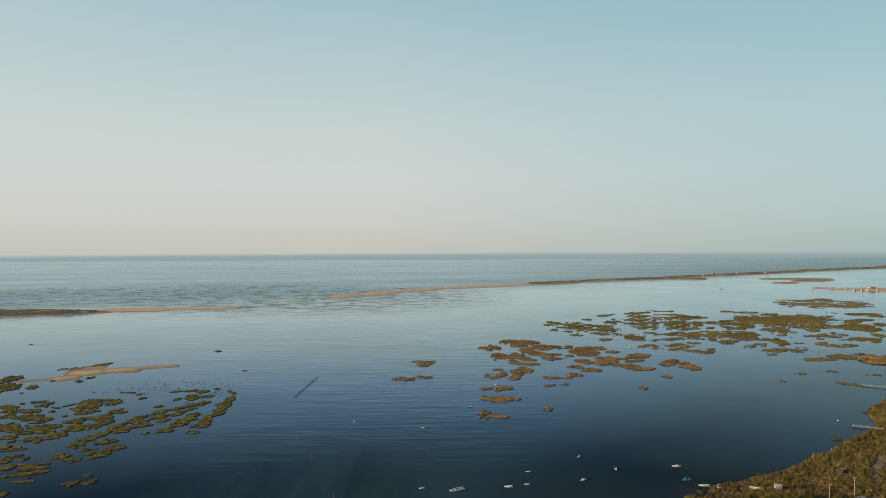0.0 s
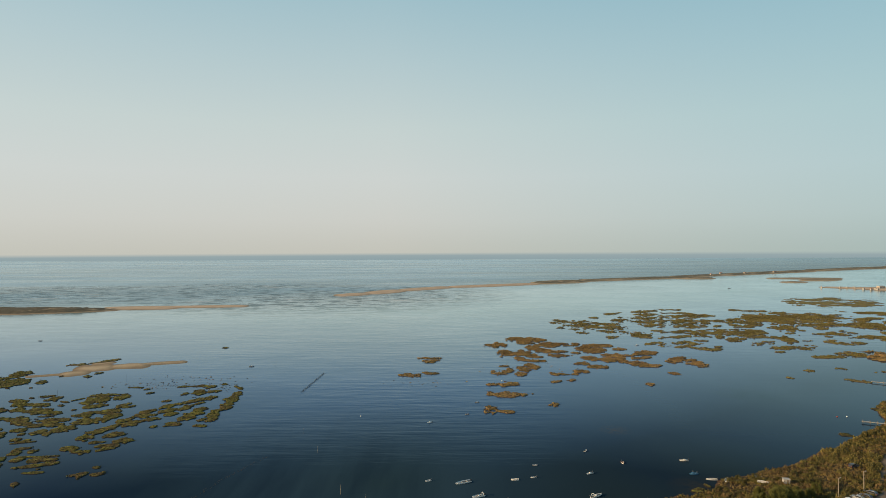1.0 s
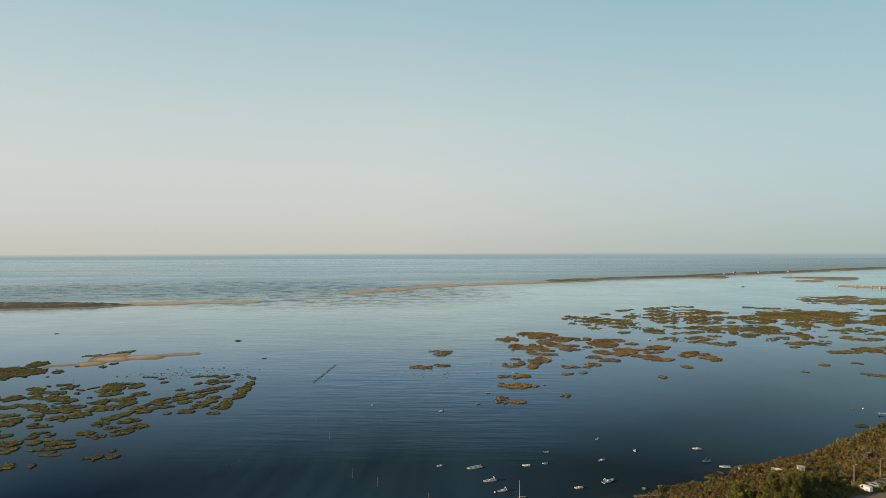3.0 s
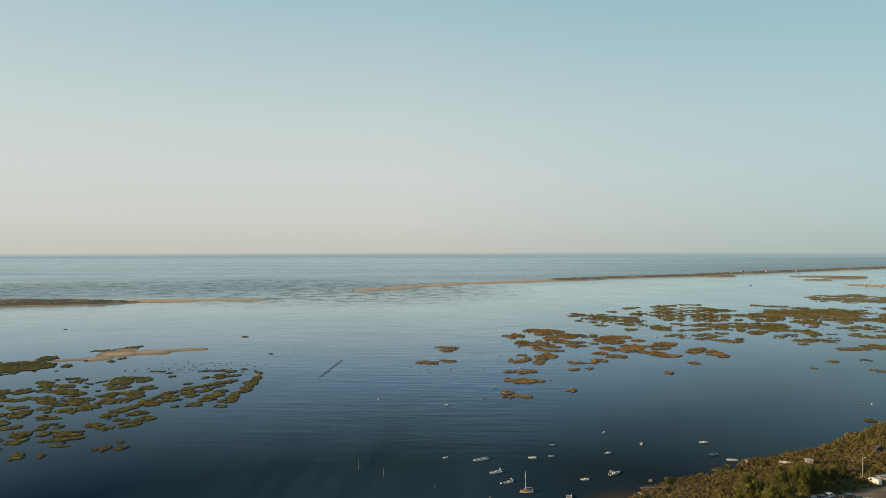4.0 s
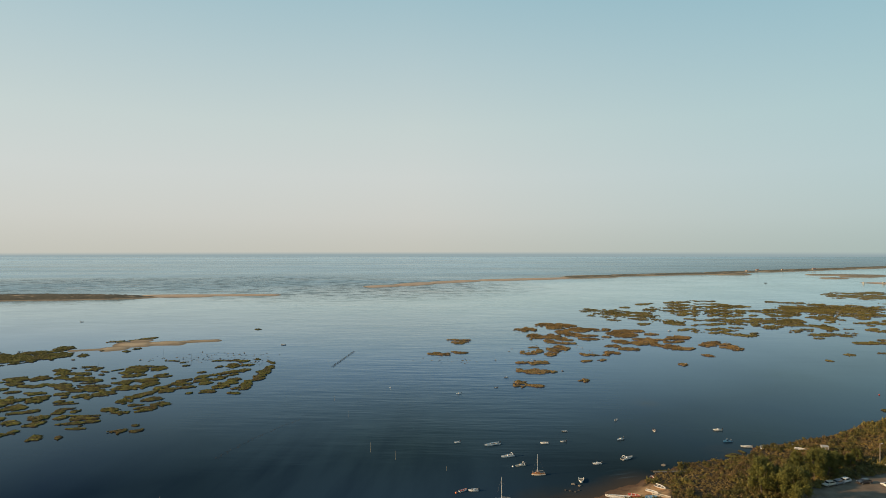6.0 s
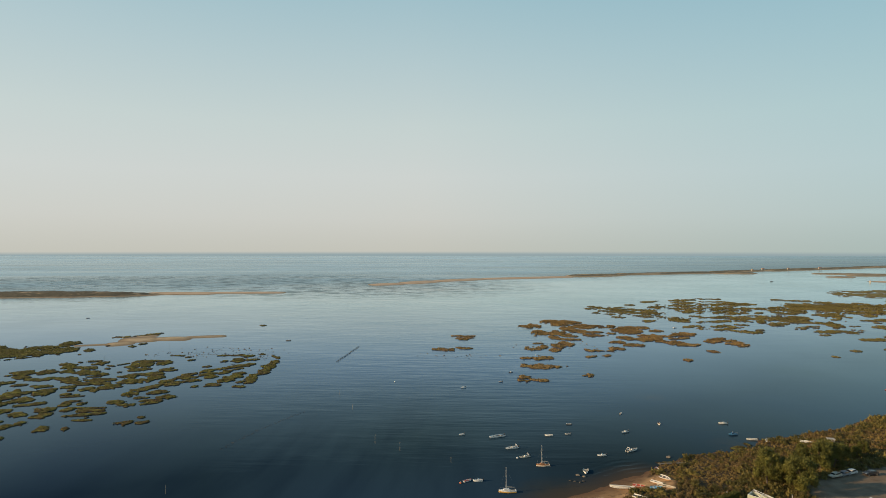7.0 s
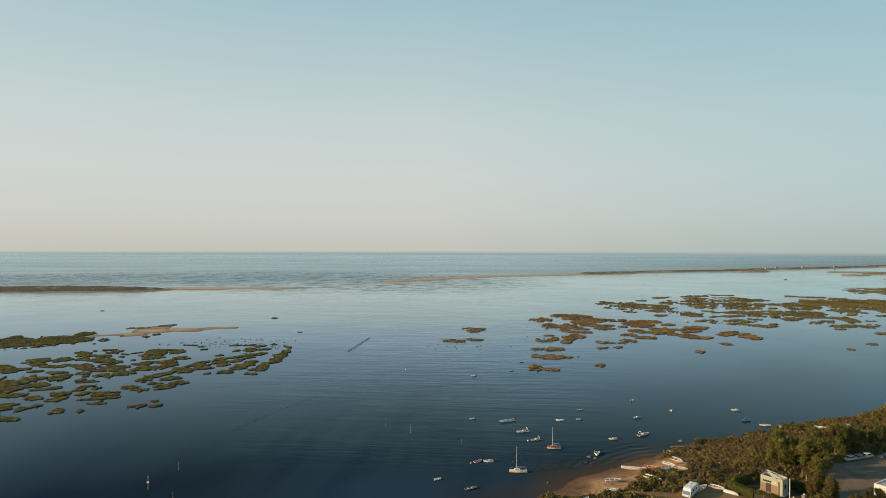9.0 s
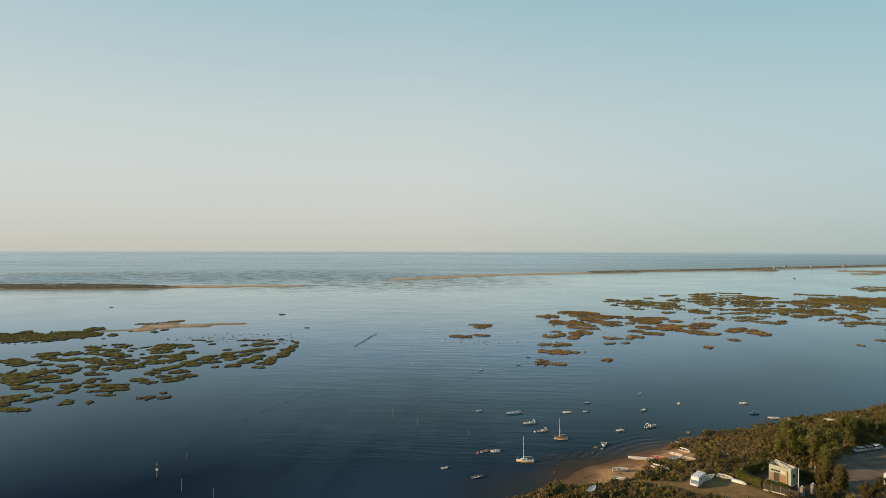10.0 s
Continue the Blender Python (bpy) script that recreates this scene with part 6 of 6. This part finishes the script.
def make_yard():
    make_house()
    hedge_row((66.1, 157.4), (70.4, 154.2), 1.0, 2.3, HEDGE, "bright green clipped hedge behind the board fence")
    hedge_row((62.2, 164.2), (65.6, 157.0), 1.3, 2.2, HEDGE, "bright green clipped hedge along the dirt track")
    hedge_row((63.3, 165.8), (70.2, 170.2), 1.5, 2.5, HEDGE, "dark green clipped hedge behind the pavilion")
    hedge_row((77.0, 167.5), (82.0, 161.6), 1.5, 2.5, HEDGE, "dark green hedge beside the pavilion yard")
    make_fence()
    for x, y in ((73.4, 153.6), (76.9, 155.6)):
        p = thing("gate_pillar", pose(x, y, ground_at(x, y), 0, 0, 35), "square pale gate pillar with a round lamp on top", "gate pillar", "gate pillars")
        bm = bmesh.new()
        box(bm, (0, 0, 1.0), (1.0, 0.75, 2.3), bevel=0.03)
        part("shaft", bm, STONE, p)
        bm = bmesh.new()
        box(bm, (0, 0, 2.2), (1.12, 0.87, 0.1))
        part("cap", bm, STONE, p)
        bm = bmesh.new()
        ball(bm, (0, 0, 2.45), (0.22, 0.2, 0.2))
        part("lamp_globe", bm, WHITE, p)
    gate = thing("gate", pose(75.1, 154.6, ground_at(75.1, 154.6), 0, 0, 30), "dark metal yard gate", "gate")
    bm = bmesh.new()
    for k in range(14):
        rod(bm, (-1.2 + k * 0.185, 0, 0.15), (-1.2 + k * 0.185, 0, 1.5), 0.02, sides=4)
    part("bars", bm, ENGINE, gate)
    for zz in (0.2, 1.45):
        bm = bmesh.new()
        box(bm, (0, 0, zz), (2.5, 0.05, 0.07))
        part("gate_rail", bm, ENGINE, gate)
    for x, y, h, r, word in ((74.1, 157.0, 5.6, 0.13, "tall white pole beside the pavilion"), (82.8, 166.5, 3.4, 0.09, "white pole behind the hedge"), (66.5, 168.6, 2.8, 0.08, "short pale post in the scrub")):
        p = thing("pole", pose(x, y, ground_at(x, y)), word, "pole", "poles round the yard")
        bm = bmesh.new()
        rod(bm, (0, 0, -0.2), (0, 0, h), r, r * 0.8, 8)
        part("shaft", bm, WHITE, p)
        bm = bmesh.new()
        box(bm, (0, 0, h + 0.04), (r * 2.6, r * 2.6, 0.1))
        part("cap", bm, ALU, p)


def make_motorhome():
    x, y = 50.1, 158.2
    van = thing("motorhome", pose(x, y, ground_at(x, y), 0, 0, 234), "white motorhome parked on the dirt track", "motorhome")
    body = painted("white_van_paint", (0.74, 0.73, 0.70), 0.3, wear=0.2, scale=1.2)
    W = 2.25
    prof = [(-3.3, 0.45), (3.35, 0.45), (3.4, 0.95), (3.2, 1.25), (2.75, 2.05), (2.75, 2.2), (2.55, 2.85), (2.2, 2.98), (-3.2, 2.95), (-3.3, 2.7)]
    bm = bmesh.new()
    rings = [[(px, yy * (1 if 0.6 < pz < 2.8 else 0.95), pz) for px, pz in prof] for yy in (-W / 2, W / 2)]
    loft(bm, rings)
    shell = part("body", bm, body, van)
    bm = bmesh.new()
    loft(bm, [[(3.265, s, 1.2), (2.79, s, 2.08), (2.75, s, 2.08), (3.2, s, 1.16)] for s in (-W * 0.44, W * 0.44)])
    # the bluish sky reflection is part of the glass colour
    wind = part("windscreen", bm, painted("painted_sky_glass", (0.16, 0.22, 0.28), 0.06, wear=0.05), shell)
    for s in (-1, 1):
        bm = bmesh.new()
        box(bm, (2.35, s * W / 2, 1.6), (0.75, 0.04, 0.55))
        part("window", bm, GLASS_DARK, shell)
        bm = bmesh.new()
        box(bm, (0.3, s * W / 2, 1.85), (1.1, 0.04, 0.55), bevel=0.01)
        part("window", bm, GLASS_DARK, shell)
        bm = bmesh.new()
        box(bm, (-1.9, s * W / 2, 1.85), (0.9, 0.04, 0.5), bevel=0.01)
        part("window", bm, GLASS_DARK, shell)
        bm = bmesh.new()
        box(bm, (-0.2, s * (W / 2 + 0.005), 0.85), (5.6, 0.02, 0.12))
        part("stripe", bm, PALEBLUE, shell)
        bm = bmesh.new()
        box(bm, (3.36, s * 0.8, 0.95), (0.1, 0.36, 0.2))
        part("headlight", bm, ALU, shell)
    for px, word in ((1.2, "roof_hatch"), (-1.2, "roof_hatch"), (-2.6, "roof_box")):
        bm = bmesh.new()
        box(bm, (px, 0.25 if px > 0 else -0.3, 3.03), (0.7, 0.6, 0.16), taper=0.85, bevel=0.03)
        part(word, bm, CREAM, van)
    bm = bmesh.new()
    box(bm, (3.4, 0, 0.55), (0.16, W * 0.95, 0.28), bevel=0.04)
    part("bumper", bm, INSIDE, van)
    add_wheels(van, 2.2, -2.0, W / 2 - 0.16, 0.34)
    van.scale = (0.88, 0.88, 0.9)


def add_wheels(car, front, rear, y, r):
    for px in (front, rear):
        for s in (-1, 1):
            bm = bmesh.new()
            rod(bm, (px, s * y - 0.11, r), (px, s * y + 0.11, r), r, sides=18)
            w = part("wheel", bm, RUBBER, car)
            bm = bmesh.new()
            rod(bm, (px, s * (y + 0.06), r), (px, s * (y + 0.125), r), r * 0.62, sides=14)
            part("rim", bm, ALU, w)


def make_car(x, y, turn, colour, word, tall=1.42, L=4.2, van=False):
    paint = painted("car_paint_" + word.replace(" ", "_"), colour, 0.25, wear=0.1)
    car = thing("car", pose(x, y, ground_at(x, y), 0, 0, turn), f"{word} {'delivery van' if van else 'hatchback car'} parked on gravel", "van" if van else "car", "parked cars")
    W, h = 1.72, L / 2
    if van:
        prof = [(-h, 0.3), (h, 0.3), (h + 0.04, 0.75), (h - 0.75, 1.05), (h - 1.35, tall - 0.06), (h - 1.6, tall), (-h + 0.1, tall), (-h, tall - 0.3)]
    else:
        prof = [(-h, 0.3), (h, 0.3), (h + 0.03, 0.62), (h - 0.2, 0.78), (h - 1.05, 0.92), (h - 1.75, tall - 0.04), (h - 2.1, tall), (-h + 0.75, tall - 0.03), (-h + 0.1, 0.98), (-h - 0.02, 0.7)]
    bm = bmesh.new()
    loft(bm, [[(px, s * W / 2 * (0.8 if pz > 1.1 else 0.94), pz) for px, pz in prof] for s in (-1, 1)])
    bmesh.ops.bevel(bm, geom=bm.edges[:], offset=0.05, segments=2, affect="EDGES")
    body = part("body", bm, paint, car)
    lo, hi = 0.97, tall - 0.1
    for s in (-1, 1):
        bm = bmesh.new()
        back = -h + 0.55 if not van else h - 2.2
        loft(bm, [[(h - 1.2, s * (W * 0.45 + d), lo), (h - 1.72, s * (W * 0.405 + d), hi), (back + 0.25, s * (W * 0.405 + d), hi), (back, s * (W * 0.45 + d), lo)] for d in (-0.03, 0.02)])
        part("side_window", bm, GLASS_DARK, body)
        bm = bmesh.new()
        box(bm, (h - 0.06, s * 0.6, 0.66), (0.2, 0.34, 0.14), bevel=0.02)
        part("headlight", bm, ALU, body)
        bm = bmesh.new()
        box(bm, (-h + 0.03, s * 0.66, 0.75), (0.12, 0.24, 0.2), bevel=0.02)
        part("tail_light", bm, RED, body)
        bm = bmesh.new()
        box(bm, (h - 1.25, s * 0.9, 1.0), (0.12, 0.2, 0.13), bevel=0.02)
        part("mirror", bm, paint, body)
    bm = bmesh.new()
    fx = 0.0 if not van else 0.3
    loft(bm, [[(h - 1.02 + fx, s, lo - 0.02), (h - 1.68 + fx * 0.5, s * 0.9, hi), (h - 1.72 + fx * 0.5, s * 0.9, hi - 0.03), (h - 1.06 + fx, s, lo - 0.05)] for s in (-W * 0.4, W * 0.4)])
    part("windscreen", bm, GLASS_DARK, body)
    if not van:
        bm = bmesh.new()
        loft(bm, [[(-h + 0.12, s, lo + 0.03), (-h + 0.66, s * 0.9, hi), (-h + 0.7, s * 0.9, hi), (-h + 0.16, s, lo)] for s in (-W * 0.38, W * 0.38)])
        part("rear_window", bm, GLASS_DARK, body)
    add_wheels(car, h - 0.8, -h + 0.75, W / 2 - 0.12, 0.3)
    return car


def make_cars():
    make_car(106.3, 188.6, 205, (0.50, 0.46, 0.38), "beige silver")
    make_car(109.7, 190.2, 205, (0.22, 0.23, 0.25), "grey blue")
    make_car(112.9, 192.0, 206, (0.55, 0.55, 0.54), "silver")
    make_car(118.4, 191.4, 190, (0.03, 0.03, 0.035), "black")
    make_car(123.6, 188.4, 100, (0.70, 0.70, 0.68), "white")
    make_car(134.2, 203.2, 110, (0.72, 0.71, 0.68), "white", 1.85, 4.4, True)
    make_car(139.4, 206.6, 118, (0.30, 0.32, 0.33), "grey")
    make_car(143.2, 208.3, 120, (0.05, 0.05, 0.06), "dark")
    make_car(147.6, 212.0, 124, (0.06, 0.07, 0.09), "dark blue")
    make_car(159.1, 238.1, 20, (0.05, 0.05, 0.055), "dark grey")


def make_hut():
    hut = thing("hut", pose(122.9, 220.6, ground_at(123, 220.6), 0, 0, -10), "small white hut with a flat roof in the scrub", "hut")
    bm = bmesh.new()
    box(bm, (0, 0, 0.85), (2.1, 1.7, 1.9))
    part("wall", bm, CONCRETE, hut)
    bm = bmesh.new()
    box(bm, (0, 0, 1.86), (2.4, 2.0, 0.12))
    part("roof", bm, CONCRETE, hut)
    bm = bmesh.new()
    box(bm, (0.35, -0.86, 0.85), (0.75, 0.05, 1.55))
    part("door", bm, GREYWOOD, hut)
    for x, y, h in ((132.6, 206.2, 7.4), (147.3, 215.0, 7.0)):
        p = thing("street_lamp", pose(x, y, ground_at(x, y), 0, 0, 15), "slim weathered street lamp with a short arm", "street lamp", "street lamps")
        bm = bmesh.new()
        rod(bm, (0, 0, -0.2), (0, 0, h), 0.14, 0.10, 8)
        part("post", bm, STAKE, p)
        bm = bmesh.new()
        rod(bm, (0, 0, h - 0.3), (0.7, 0, h - 0.1), 0.05)
        arm = part("arm", bm, ALU, p)
        bm = bmesh.new()
        box(bm, (0.9, 0, h - 0.08), (0.5, 0.22, 0.12), bevel=0.03)
        part("lamp_head", bm, WHITE, arm)


def make_kiosk():
    """A flat-roofed white kiosk beside the car park, with a raised rim round its roof."""
    x, y = 97.5, 162.5
    kiosk = thing("kiosk", pose(x, y, ground_at(x, y), 0, 0, 35), "flat roofed white kiosk with a parapet beside the car park", "kiosk")
    wide, deep, high = 6.5, 4.6, 2.9
    bm = bmesh.new()
    box(bm, (wide / 2, -deep / 2, high / 2 - 0.1), (wide, deep, high), bevel=0.02)
    wall = part("wall", bm, WHITE, kiosk)
    bm = bmesh.new()
    box(bm, (wide / 2, -deep / 2, high - 0.07), (wide - 0.5, deep - 0.5, 0.06))
    part("roof", bm, CONCRETE, kiosk, "grey flat roof")
    for cx, cy, sx, sy in ((wide / 2, -0.12, wide, 0.24), (wide / 2, 0.12 - deep, wide, 0.24), (0.12, -deep / 2, 0.24, deep - 0.49), (wide - 0.12, -deep / 2, 0.24, deep - 0.49)):
        bm = bmesh.new()
        box(bm, (cx, cy, high + 0.06), (sx, sy, 0.42), bevel=0.02)
        part("parapet", bm, WHITE, kiosk)
    bm = bmesh.new()
    box(bm, (-0.01, -deep * 0.45, 1.0), (0.06, 1.0, 2.1))
    part("door", bm, GREYWOOD, wall)
    return kiosk


def make_far_house(x, y, wide, deep, high, turn, label, base=2.5, gable=True):
    h = thing("house", pose(x, y, base, 0, 0, turn), label, "house", "far houses")
    bm = bmesh.new()
    box(bm, (0, 0, high / 2 - 1), (wide, deep, high + 2))
    wall = part("wall", bm, CONCRETE, h)
    bm = bmesh.new()
    if gable:
        loft(bm, [[(s, -deep * 0.56, high), (s, 0, high + deep * 0.28), (s, deep * 0.56, high)] for s in (-wide * 0.53, wide * 0.53)])
    else:
        box(bm, (0, 0, high + 0.15), (wide * 1.05, deep * 1.05, 0.3))
    part("roof", bm, painted("far_roof", (0.35, 0.16, 0.10), 0.9) if gable else CONCRETE, h)
    n = max(2, int(wide / 3))
    for k in range(n):
        bm = bmesh.new()
        box(bm, ((k + 0.5) * wide / n - wide / 2, -deep / 2 - 0.02, high * 0.55), (wide / n * 0.4, 0.08, high * 0.35))
        part("window", bm, GLASS_DARK, wall)
    return h


make_yard()
make_trees()
make_motorhome()
make_cars()
make_hut()
make_kiosk()

for _x, _y, _w in ((942.2, 2071.4, 16), (1043.0, 2109.0, 10), (1196.1, 2196.3, 18), (1187.0, 2186.0, 11), (870.0, 1985.0, 8)):
    make_far_house(_x, _y + 15, _w * 0.55, 6, 3, 12, "low white house on the barrier island dunes", 3.0)
make_far_house(930.0, 1300.0, 13, 8, 5.5, 8, "white two storey building at the harbour spit", 1.6, False)
for _k, (_x, _y, _w) in enumerate(((916.5, 1284.0, 5), (864.0, 1327.0, 6), (877.0, 1271.0, 5), (884.0, 1258.0, 6), (893.0, 1252.0, 5), (912.0, 1251.0, 7), (884.0, 1308.0, 6),
                                   (900.0, 1268.0, 6), (908.0, 1275.0, 4), (824.0, 1330.0, 4), (890.0, 1322.0, 7), (872.0, 1318.0, 4))):
    make_far_house(_x + 6, _y + 14, _w * 0.6, 3, 1.9, 5 * _k, "small pale hut on the harbour spit", 1.4, _k % 3 == 0)
